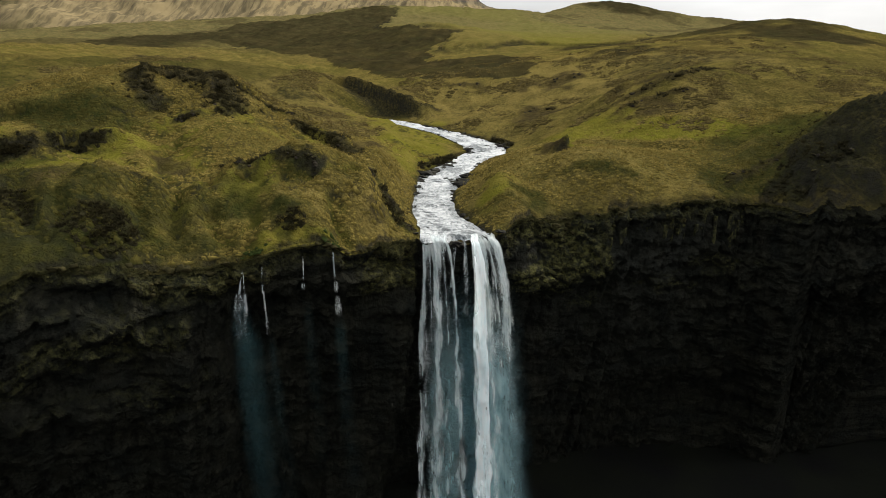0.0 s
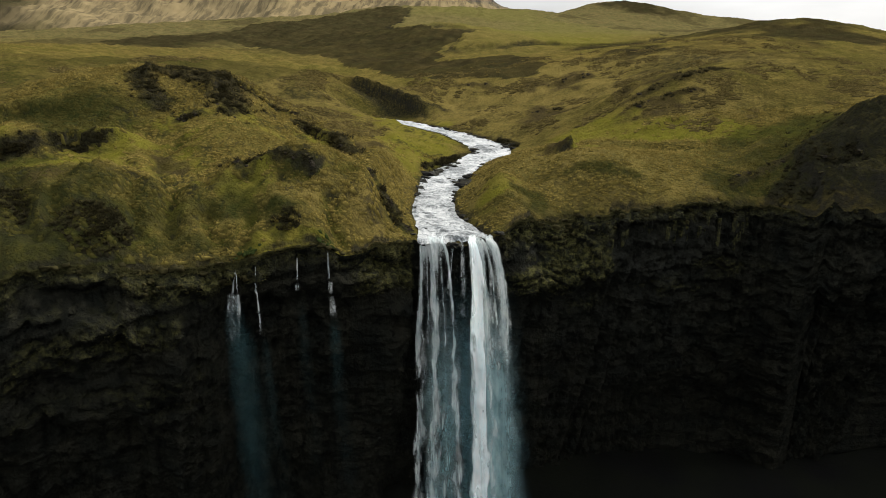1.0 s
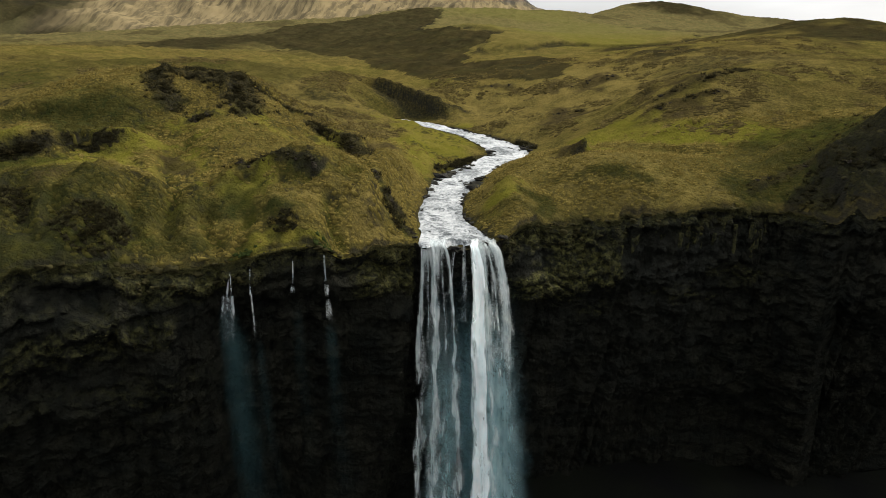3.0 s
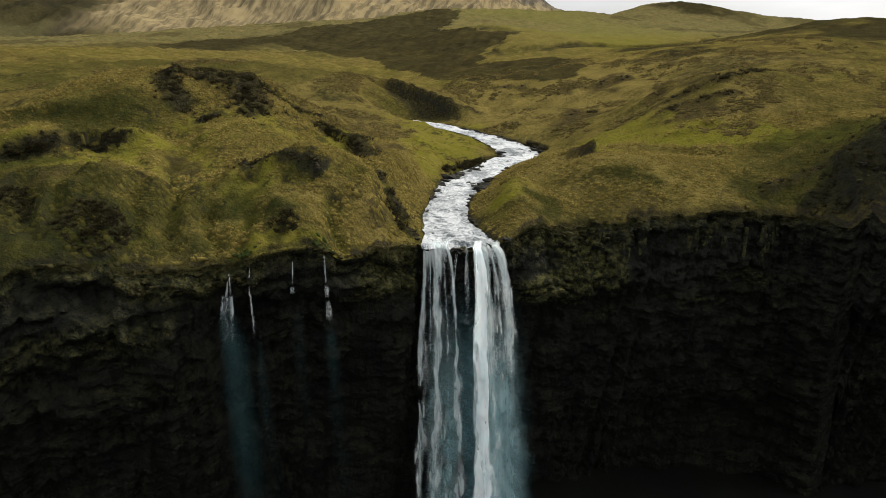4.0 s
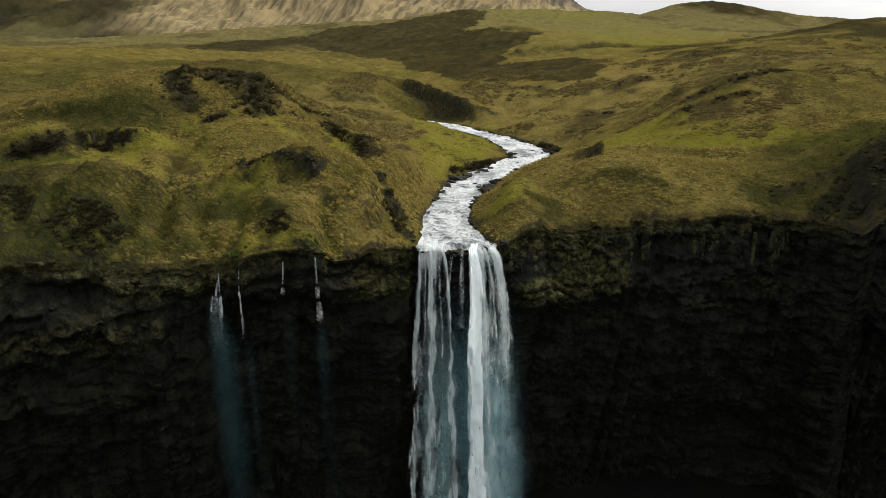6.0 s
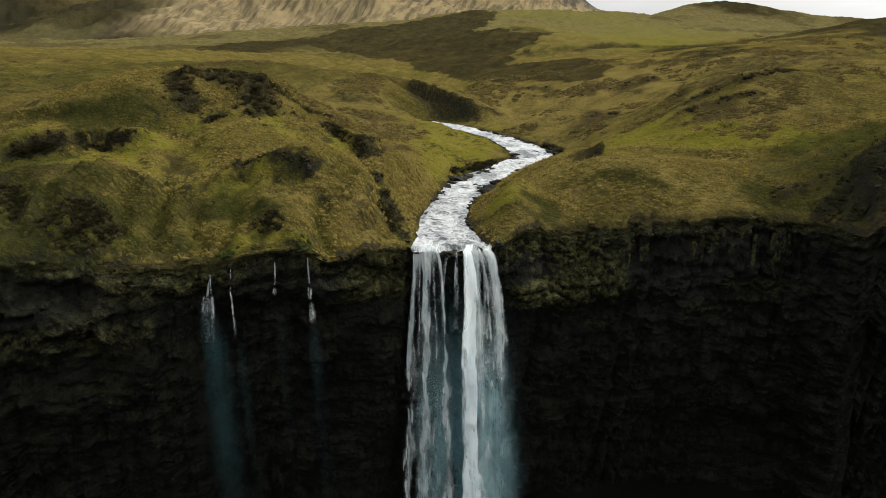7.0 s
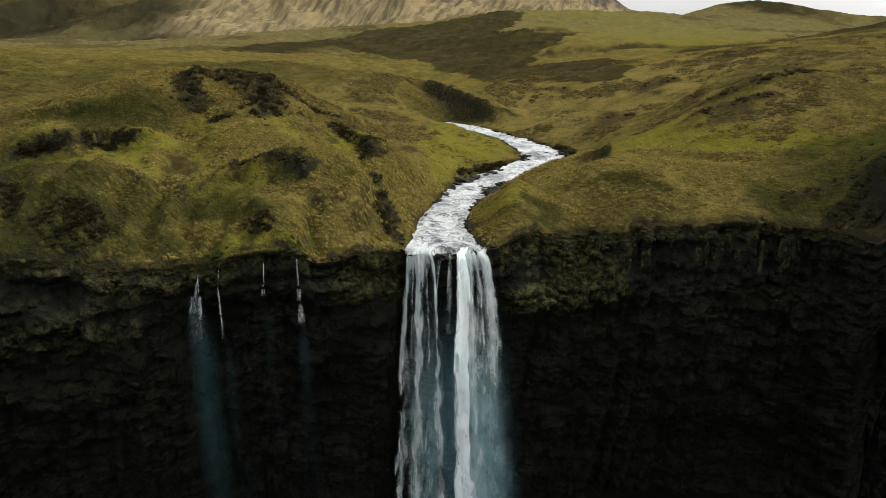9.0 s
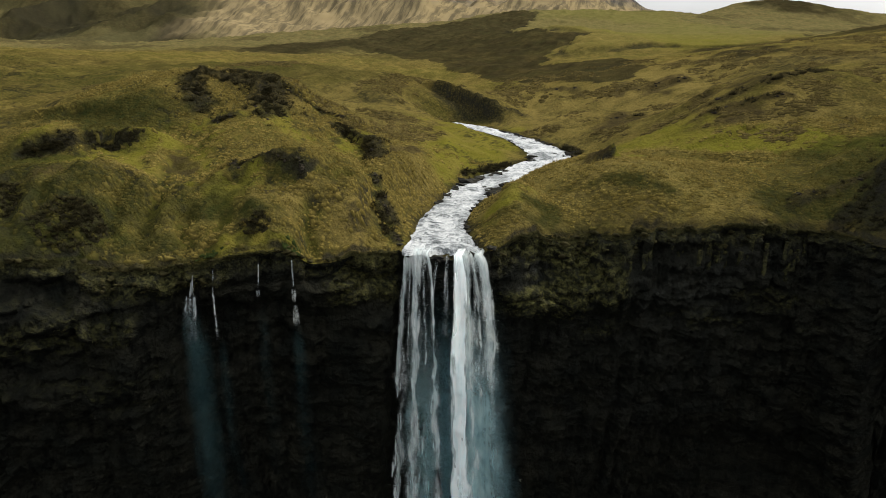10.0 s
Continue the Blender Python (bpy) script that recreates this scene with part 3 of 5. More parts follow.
PALE_PATCHES = [(12, 9.5, 6, 2.6, 40), (-44, 92, 13, 20, 22), (9, 24, 6, 12, 10), (16, 34, 8, 10, 0), (-14, 85, 9, 20, 10), (37, 137, 44, 42, -6), (-1, 156, 24, 24, 3), (-58, 105, 24, 41, 20), (-18.4, -2, 4.9, 4.1, 20), (-32, -13.7, 3.9, 4.5, 31), (28, 18, 17, 2.6, -8), (27, 31, 13, 9, -10),
                (-12, -3, 4.8, 2.8, 16), (41, 23, 10, 2.6, -14), (-22, 72, 7.3, 19, 12), (60, 72, 8.8, 7.6, -16), (-10, 30, 5, 14, 10), (-52, 0, 5, 9, 38)]
# slopes painted dark green, mostly to carry their shade
GREEN_SHADE_PATCHES = [(57, 24, 5, 3, -10), (-51, -28, 20, 7, 40), (-36, -19.5, 6, 2.5, 32), (66, 27, 13, 11, -20), (54, 24, 6, 4, -16), (-53, -27, 14, 5, 38), (-44, -17, 6, 6, 38), (-47, -20, 9.7, 7.1, 40), (-29.5, -6.6, 4.1, 4.2, 27), (-20.6, 2, 5.1, 1.5, 20), (13.6, 14.4, 3.7, 2.8, 0), (-21.4, -9.7, 3.1, 3.2, 23), (25, 23, 6, 1.5, -6),
                (-62, -17, 9, 15, 43), (-72, 0, 8, 8, 40), (70, 40, 9, 16, -20), (-75, 20, 14, 9, 38), (16, 12, 5, 2, 10)]


# ground mixed darker by the west rim, and dark patches of the mountain side
DARK_PATCHES = [(-56, -17, 8, 12, 42), (-47, -24, 8, 4, 42)]
# cloud shadow and dark growth, both painted on as fixed patches
DARK_SLOPES = [(-1850, 1830, 120, 190, 45), (-1600, 1690, 150, 60, 40), (-1330, 1700, 70, 220, 35), (-1380, 1990, 260, 120, 45), (-1130, 2080, 80, 60, 40), (-2050, 2050, 160, 120, 40)]
# rock by the rim, gorge wall and turf slip, painted near-black for their shade
SHADED_CRAGS = [(82, 31, 18, 11, 38), (68, 19, 5, 5, 30), (86, 18, 22, 7, 6), (-26, 142, 14, 4.2, -36), (22.2, 41.0, 2.2, 0.9, 16)]


def patchy(x, y, patches, edge=0.35, torn=0.75):
    """How far each place lies in one of the patches, 0 to 1, with a torn outline."""
    best = np.zeros(np.shape(x))
    for cx, cy, ra, rb, turn in patches:
        near = np.hypot(x - cx, y - cy) < 2.2 * max(ra, rb)
        if not near.any():
            continue
        c, s = math.cos(radians(turn)), math.sin(radians(turn))
        px, py = x[near] - cx, y[near] - cy
        r = np.hypot((px * c + py * s) / ra, (-px * s + py * c) / rb)
        size = 0.5 * (ra + rb)
        r = r + torn * rough(px / (0.7 * size), py / (0.7 * size), 0, 4, int(abs(cx) * 7) % 97)
        best[near] = np.maximum(best[near], step(1.0 + edge, 1.0 - edge, r))
    return best


def along_bands(x, y, bands, reach=1.9):
    """1 in the middle of the bands, 0 beside them, with a broken outline."""
    best = np.zeros(np.shape(x))
    for line in bands:
        for (x0, y0, w0), (x1, y1, w1) in zip(line[:-1], line[1:]):
            wide = max(w0, w1)
            near = np.hypot(x - 0.5 * (x0 + x1), y - 0.5 * (y0 + y1)) < 0.5 * math.hypot(x1 - x0, y1 - y0) + 3 * wide
            if not near.any():
                continue
            px, py, dx, dy = x[near], y[near], x1 - x0, y1 - y0
            t = np.clip(((px - x0) * dx + (py - y0) * dy) / (dx * dx + dy * dy), 0, 1)
            r = np.hypot(px - x0 - t * dx, py - y0 - t * dy) / (w0 + t * (w1 - w0))
            r = r + 0.5 * rough(px / (1.3 * wide), py / (1.3 * wide), 0, 4, 81, 0.65)
            best[near] = np.maximum(best[near], step(reach, 0.35, r))
    return best


def inside(x, y, edge, torn):
    """1 inside an outline, 0 outside it."""
    px, py = x + torn * rough(x / (3 * torn), y / (3 * torn), 0, 3, 83), y + torn * rough(x / (3 * torn), y / (3 * torn), 0, 3, 85)
    crossed = np.zeros(np.shape(x), bool)
    for (x0, y0), (x1, y1) in zip(edge, edge[1:] + edge[:1]):
        if y0 != y1:
            crossed ^= ((y0 > py) != (y1 > py)) & (px < x0 + (py - y0) * (x1 - x0) / (y1 - y0))
    return crossed.astype(float)


# ---- the moor: one sheet from the rim of the cliff to the mountains ----
def rim_edge(x):
    """The rim with its nicks and noses."""
    away = step(0, 4, np.abs(x - 2) - 5.5)
    return rim(x) + away * (0.7 * rough(x / 4.5, 0 * x + 3.3, 0, 3, 61) + 0.35 * rough(x / 1.1, 0 * x + 8, 0, 2, 62))


FAN = np.concatenate([-np.geomspace(30, 1.19, 26), np.arange(-1.17, 0.781, 0.0030), np.geomspace(0.80, 30, 28)])
BACK = [0.0]
while BACK[-1] < 4300:
    BACK.append(BACK[-1] + 0.0048 * (92 + BACK[-1]) * (0.55 + 0.45 * min(1, BACK[-1] / 15)))
BACK = np.array(BACK)


def make_ground():
    s, v = np.meshgrid(FAN, BACK)
    x = 13 + s * (100 + v)
    y = rim_edge(x) + v
    z = land(x, y)
    wet = from_stream(x, y)
    z = z - 0.6 * step(1.1, 0, v) * step(0, 2, wet)
    rocky, stony, twiggy = along_bands(x, y, ROCK_BANDS), along_bands(x, y, STONY_BANDS), along_bands(x, y, HEATHER_BANDS)
    far = np.minimum(np.hypot(x - 13, y + 90) / 100, 1.25)
    crag = patchy(x, y, SHADED_CRAGS, 0.3, 0.4)
    z = z + crag * (1.0 * ridged(x / 4.5, y / 4.5, 0, 4, 99) + 0.45 * ridged(x / 1.7, y / 1.7, 0, 2, 100) - 0.6)
    z = z + np.maximum(rocky, 0.6 * stony) * step(0.5, 3, wet) * far * (0.1 + 0.4 * ridged(x / 1.9, y / 1.9, 0, 3, 87)) + 0.35 * twiggy * rough(x / 1.2, y / 1.2, 0, 3, 86)
    me = mesh_from("ground", np.stack([x, y, z], axis=-1).reshape(-1, 3), grid_faces(*s.shape), MOOR)
    brow = step(5.0, 0.5, v + 1.5 * rough(x / 2.5, y / 2.5, 0, 2, 71))
    scrub = np.maximum(patchy(x, y, SCRUB_PATCHES, 0.6) * (0.35 + 0.6 * step(-0.3, 0.4, rough(x / 1.7, y / 1.7, 0, 3, 79))), (0.2 + 0.5 * step(-24, -30, x)) * brow * step(-0.1 - 0.3 * step(-24, -30, x), 0.5, rough(x / 3, y / 3, 0, 3, 77)))
    scrub = np.maximum(scrub, 0.9 * step(2.6, 0.4, wet + 1.4 * rough(x / 2.3, y / 2.3, 0, 3, 73)) * step(215, 150, y))
    scrub = np.maximum(scrub, np.maximum(np.maximum(twiggy, rocky), 0.5 * stony))
    scrub = np.maximum(np.maximum(scrub, crag), 0.75 * patchy(x, y, DARK_SLOPES, 0.5, 0.9))
    scrub = np.maximum(scrub, 0.62 * patchy(x, y, DARK_PATCHES, 0.8))
    fleck = rough(x / 1.1, y / 1.1, 0, 3, 97) + 0.9 * rough(x / 13, y / 13, 0, 3, 98)
    scrub = np.maximum(scrub, 0.8 * step(0.62, 1.0, fleck) * step(190, 90, y) * (1 - 0.6 * step(4, 12, x)))
    heath_shade = np.maximum(patchy(x, y, HEATH_SHADE_PATCHES, 0.5, 0.7), inside(x, y, HEATH_SHADE_EDGE, 6.0) * (0.88 + 0.12 * step(-0.4, 0.4, rough(x / 14, y / 24, 0, 3, 90))))
    # far moor darkened in blotches to stand for cloud shadow
    heath_shade = np.maximum(heath_shade, 0.5 * step(170, 420, y) * step(0.0, 0.45, rough(x / 60, y / 90, 0, 4, 89)))
    heath_shade = np.maximum(heath_shade, (0.35 + 0.5 * step(-0.1, 0.4, rough(x / 170, y / 240, 0, 3, 95))) * step(1200, 1600, y) * step(-0.60, -0.74, x / (y + 90)))
    field = inside(x, y, FIELD_EDGE, 4.0)
    heath_shade = heath_shade * (1 - field)
    verge = np.maximum(inside(x, y + 16, FIELD_EDGE, 4.0), inside(x + 6, y + 12, FIELD_EDGE, 4.0)) * (1 - field) * step(300, 330, y)
    scrub = np.maximum(scrub, verge * (0.25 + 0.7 * step(-0.2, 0.3, rough(x / 16, y / 22, 0, 3, 96))))
    lush = np.maximum(np.maximum(patchy(x, y, LUSH_PATCHES, 0.6), 0.7 * folds(x, y, GULLIES, 1.2)), 0.2 * field)
    bare = np.maximum(patchy(x, y, BARE_PATCHES), 0.7 * stony)
    bare = np.maximum(bare, 0.5 * step(2.4, 0.5, v + 1.6 * rough(x / 2.5, y / 2.5, 0, 3, 72)) * step(9, 13, x))
    colours(me, "cover", scrub, heath_shade, bare)
    # rib crests painted paler, as if they caught the light
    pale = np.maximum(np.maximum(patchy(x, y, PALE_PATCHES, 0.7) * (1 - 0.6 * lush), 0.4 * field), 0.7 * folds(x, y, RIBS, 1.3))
    scree = step(1280, 1560, y + 130 * rough(x / 150, y / 150, 0, 3, 88)) * step(-0.74, -0.62, x / (y + 90) + 0.05 * rough(x / 260, y / 260, 0, 3, 94))
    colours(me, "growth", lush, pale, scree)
    # dark growth of the gullies together with shade painted on slopes
    green_shade = np.maximum(patchy(x, y, GREEN_SHADE_PATCHES, 0.6), 0.85 * folds(x, y, GULLIES, 1.0))
    # third channel: painted haze, growing with distance
    colours(me, "green_shade", np.maximum(np.maximum(green_shade, 0.5 * patchy(x, y, [(-110, 140, 36, 50, 30), (-150, 66, 60, 26, 20)], 0.8)),
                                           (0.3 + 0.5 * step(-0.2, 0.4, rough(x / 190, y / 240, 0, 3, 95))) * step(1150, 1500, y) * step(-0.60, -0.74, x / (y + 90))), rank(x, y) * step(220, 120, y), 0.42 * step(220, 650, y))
    tagged(new("ground", me), "rolling olive moorland of tussock grass above the cliff", "moorland", kind="structure")
    return x[0], y[0], z[0]


rim_x, rim_y, rim_z = make_ground()


# ---- the cliff ----
def bulge(x, d):
    """How far the rock face stands out from below the rim, d metres down."""
    o = 3.6 * step(-28, -34, x) * step(2.0, 6.5, d) + step(8, 12, x) * step(48, 20, x) * (4.2 * step(1.5, 9, d) - 3.2 * step(9.5, 13.5, d))
    o = o + 1.0 * step(48, 54, x) * step(6, 14, d)
    o = o - 3.4 * step(-29, -26, x) * step(-8, -12, x) * step(3, 9, d) + 2.2 * step(-12, -9, x) * step(-4, -6, x) * step(2, 6, d)
    o = o - 7.0 * step(9, 5, np.abs(x - 2.5)) * step(2, 16, d) - 0.34 * np.maximum(d - 16, 0)
    o = o - 6.0 * step(60, 68, x) * step(8, 24, d) - 4.0 * step(10, 40, x) * step(34, 46, d)
    return o


def moss(x, d):
    """How thickly moss and fern cover the face, d metres below the rim: a fringe, and hummocks along the ledges."""
    torn = rough(x / 5, d / 2.6, 0, 3, 121)
    fringe = step(4.0, 0.8, d + 1.6 * torn) * (1 - 0.5 * step(16, 24, x) - 0.3 * step(54, 62, x)) * (1 - 0.35 * step(-26, -32, x))
    west = 0.5 * step(-27, -33, x) * (np.exp(-((d - 8 - 1.5 * swirl(x / 7, 0 * x, 0, 122)) / 2.6) ** 2) + 0.55 * np.exp(-((d - 16) / 4.5) ** 2))
    nose = step(-13, -10, x) * step(-3.5, -5.5, x) * step(9, 6, d)
    east = step(7, 9.5, x) * step(33, 24, x) * step(14, 11, d)
    shelf = step(18, 26, x) * step(62, 52, x) * (0.5 * np.exp(-((d - 10.8) / 1.4) ** 2) + 0.5 * np.exp(-((d - 15.5) / 2.2) ** 2))
    bare = step(-27.5, -25, x) * step(-9, -12, x)
    return np.clip(np.maximum(fringe * (1 - 0.5 * bare), np.maximum(np.maximum(west, nose), np.maximum(east, shelf)) * step(-0.3, 0.35, torn)), 0, 1) * step(6.2, 7.2, np.abs(x - 2.3))


def cliff_point(x, y, top, d):
    w = 7.0
    slope = (rim(x + w) - rim(x - w)) / (2 * w)
    n = np.hypot(1, slope)
    o = bulge(x, d)
    calm = step(0.0, 1.5, d)
    near = step(400, 150, np.abs(x))
    wx = x + 0.5 * swirl(x / 5, d / 5, 0, 113)
    blocky = 0.9 * rough(x / 8, d / 6, 0, 2, 101) + 0.5 * rough(wx / 3.1, d / 2.6, 0, 2, 103) + 0.42 * rough(x / 1.2, d / 0.9, 0, 3, 105, 0.65)
    blocky = blocky + moss(x, d) * (1.2 * np.abs(swirl(wx / 1.3, d / 0.95, 0, 106)) + 0.6 * np.abs(swirl(wx / 0.6, d / 0.5, 0, 107)))
    for tall, wide, proud, seed in ((2.3, 3.4, 0.75, 115), (1.1, 1.7, 0.4, 117), (0.6, 0.8, 0.22, 119)):
        row = np.floor(d / tall + 0.35 * swirl(x / 11, d / 9, 0, seed + 1) + 0.12 * swirl(x / 1.3, d / 1.3, 0, seed + 3))
        col = np.floor(wx / wide + 0.37 * row + 0.3 * swirl(d / 2, wx / 5, 0, seed + 2))
        blocky = blocky + proud * lattice(col.astype(np.int64), row.astype(np.int64), 0, seed)
    blocky = blocky + 0.42 * ridged(wx / 1.5, d / 13, 0, 3, 117)
    columns = 0.55 * ridged(x / 0.85, d / 12 + 0.4 * swirl(x / 2, d / 3, 0, 111), 0, 2, 109) * step(18, 26, x) * step(60, 54, x) * step(1, 2, d) * step(11, 8, d)
    o = o + calm * near * (blocky + columns)
    return x + o * slope / n, y - o / n, top - d


def make_cliff():
    x, y, top = rim_x, rim_y, rim_z
    p = np.concatenate([np.linspace(0, 0.12, 24), np.linspace(0.124, 0.6, 130), np.linspace(0.61, 1, 60)])
    P, X = np.meshgrid(p, x, indexing="ij")
    Y, T = np.broadcast_to(y, P.shape), np.broadcast_to(top, P.shape)
    D = P * (T + 3)
    cx, cy, cz = cliff_point(X, Y, T, D)
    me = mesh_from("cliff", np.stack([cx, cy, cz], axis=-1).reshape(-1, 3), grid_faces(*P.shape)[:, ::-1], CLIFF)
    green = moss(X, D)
    # rock mixed paler towards the top, between x 9 and 52
    weight = (0.45 * step(50, 30, D) + 0.55 * step(26, 8, D)) * step(9, 13, X) * step(52, 40, X) * (0.5 + 0.5 * step(-0.3, 0.3, rough(X / 7, D / 5, 0, 3, 127)))
    colours(me, "cover", weight, green, 0 * X)
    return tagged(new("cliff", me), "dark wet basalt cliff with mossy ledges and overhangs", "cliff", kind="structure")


cliff = make_cliff()


def make_valley():
    x = np.concatenate([-np.geomspace(4500, 120, 14), np.linspace(-110, 120, 116), np.geomspace(130, 4500, 14)])
    y = np.concatenate([-np.geomspace(4500, 110, 16), np.linspace(-105, 45, 76)])
    X, Y = np.meshgrid(x, y)
    Y = np.where(Y > -105, Y + np.minimum(rim(X), 0) * step(-105, 45, Y), Y)
    bowl = np.exp(-(((X - 5) / 26) ** 2 + ((Y + 8) / 17) ** 2))
    Z = 1.0 + 0.8 * rough(X / 14, Y / 14, 0, 4, 131) - 4.0 * bowl
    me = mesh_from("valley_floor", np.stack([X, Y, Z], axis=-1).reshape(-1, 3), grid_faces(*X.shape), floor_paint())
    tagged(new("valley_floor", me), "grassy valley floor with scree below the cliff", "ground", kind="structure")
    a = np.linspace(0, 2 * math.pi, 97)[:-1]
    rr = np.linspace(0.02, 1, 14)
    R, A = np.meshgrid(rr, a, indexing="ij")
    edge = 1 + 0.08 * swirl(np.cos(A) * 2.2, np.sin(A) * 2.2, 0, 7)
    px, py = 5 + 27 * R * edge * np.cos(A), -8 + 17 * R * edge * np.sin(A)
    pz = -0.6 + 0.06 * rough(px / 1.5, py / 1.5, 0, 3, 17)
    f = grid_faces(14, 96)
    me = mesh_from("pool", np.stack([px, py, pz], axis=-1).reshape(-1, 3), f, pool_paint())
    tagged(new("pool", me), "dark plunge pool below the waterfall", "pool", kind="structure")


make_valley()


# ---- the stream ----
def stream_at(s):
    """Place, half width and run of the stream, s metres upstream of the lip."""
    seg = np.hypot(*np.diff(STREAM[:, :2], axis=0).T)
    far = np.concatenate([[0], np.cumsum(seg)])
    fine = np.arange(0, far[-1], 0.5)
    cols = [np.interp(fine, far, STREAM[:, k]) for k in range(3)]
    soft = np.ones(9) / 9
    cols = [np.convolve(np.pad(c, 4, mode="edge"), soft, "valid") for c in cols]
    return [np.interp(s, fine, c) for c in cols] + [far[-1]]


def make_stream():
    length = stream_at(np.array([0.0]))[3]
    s = np.concatenate([np.linspace(-0.4, 110, 340), np.linspace(110.6, length - 0.5, 150)])
    cx, cy, half, _ = stream_at(s)
    tx, ty = np.gradient(cx, s), np.gradient(cy, s)
    tx[:6], ty[:6] = tx[6], ty[6]
    n = np.hypot(tx, ty)
    u = np.linspace(-1, 1, 49)
    S, U = np.meshgrid(s, u, indexing="ij")
    half = half + 0.35 * rough(s / 3.0, 0 * s, 0, 3, 149)
    wide = (half + 0.7)[:, None] * U
    x, y = cx[:, None] + wide * (ty / n)[:, None], cy[:, None] - wide * (tx / n)[:, None]
    z = stream_level(np.maximum(cy, 0))[:, None] + 0.10 * ridged(wide / 1.9, S / 0.9, 0, 3, 141) + 0.10 * rough(wide / 3, S / 2.2, 0, 2, 143)
    z = z - 0.08 * np.abs(U) ** 4
    y = y + np.minimum(S, 0) - 0.45 * rough(U * 2.6, 0 * U + 5, 0, 3, 147) * step(3.5, 0, S)
    notch = np.exp(-((x - 1.75) / 1.25) ** 4) * step(3.0, 0, S)
    y, z = y + 1.5 * notch, z - 0.028 * np.maximum(4.0 - S, 0) ** 2 - 0.5 * notch
    me = mesh_from("stream", np.stack([x, y, z], axis=-1).reshape(-1, 3), grid_faces(*S.shape)[:, ::-1], WHITEWATER)
    uvs(me, wide, S)
    tagged(new("stream", me), "foaming white stream winding down to the cliff edge", "stream", kind="structure")


make_stream()


# ---- falling water ----
JET, TORN = fall_paint("thick_water", 1.0, 1.72, 0.8, (0.97, 0.98, 0.98), 1.0), fall_paint("torn_water", 0.6, 1.85, 1.1, (0.95, 0.98, 0.97), 0.98, 1.0)
MAIN, THIN = fall_paint("falling_water", 0.95, 1.93, 1.15, (0.93, 0.97, 0.96), 0.92, 0.45), fall_paint("thin_falling_water", 0.42, 1.80, 0.5)
VEIL, SHEET = fall_paint("veil_water", 0.55, 1.2, 1.3, (0.50, 0.72, 0.73), 0.85, 0.7), fall_paint("sheet_water", 0.6, 1.15, 1.2, (0.56, 0.76, 0.77), 0.9, 0.8)
HAZE, MIST = fall_paint("fine_spray", 0.058, 1.05, 1.2, (0.22, 0.48, 0.52)), fall_paint("plunge_spray", 0.3, 1.05, 1.2, (0.36, 0.66, 0.74))


def strand(name, parent, mat, lip, sideways, outwards, spread, body, seed, start=0.0, end=3.5, top=59.75, label="", arch=0.5, ragged=0.2, lead=0.0, drift=0.0, edge=0.6):
    """A strand of water in free fall: from lip ((x0, y0), (x1, y1)), with its speeds in metres a second."""
    (x0, y0), (x1, y1) = lip
    wide = math.hypot(x1 - x0, y1 - y0)
    u = np.linspace(0, 1, 41)
    fall = np.linspace(4.9 * start ** 2, 4.9 * end ** 2, 210)
    back = np.zeros(210)
    if lead:
        back = np.concatenate([np.linspace(lead, 0, 13)[:12], back])
        fall = np.concatenate([np.zeros(12), fall])
    F, U = np.meshgrid(fall, u, indexing="ij")
    B = np.broadcast_to(back[:, None], F.shape)
    tau = np.sqrt(F / 4.9)
    grow = np.minimum(tau, 2.0)
    x = x0 + (x1 - x0) * U + sideways * tau + (U - 0.5) * spread * tau + 0.14 * grow * rough(U * 2 + seed, F / 16, 0, 3, seed) + drift * (F / 40) ** 1.6
    y = y0 + (y1 - y0) * U - outwards * tau - arch * np.sin(math.pi * U) * (0.15 + 0.5 * grow) + 0.30 * grow * rough(U * wide, F / 4, 0, 3, seed + 5)
    y = y + B
    z = top - F + 0.14 * B + 0.06 * (B > 0) + 0.08 * rough(U * wide * 2, F - B, 0, 2, seed + 9)
    me = mesh_from(name, np.stack([x, y, z], axis=-1).reshape(-1, 3), grid_faces(*F.shape), mat)
    uvs(me, (U - 0.5) * (wide + spread * tau) + seed * 7.3, F - B + seed * 31)
    side = np.minimum(U, 1 - U) * 2
    side = side + ragged * rough(U * 3 + seed, F / 5, 0, 3, seed + 3)
    thick = step(-0.05, edge + 0.4 * (ragged < 0.1), side) * body(U, F)
    thick = thick * (1 - B / (lead + 0.001)) ** 0.6 if lead else thick
    colours(me, "thick", thick)
    return part(name, me, parent, label)


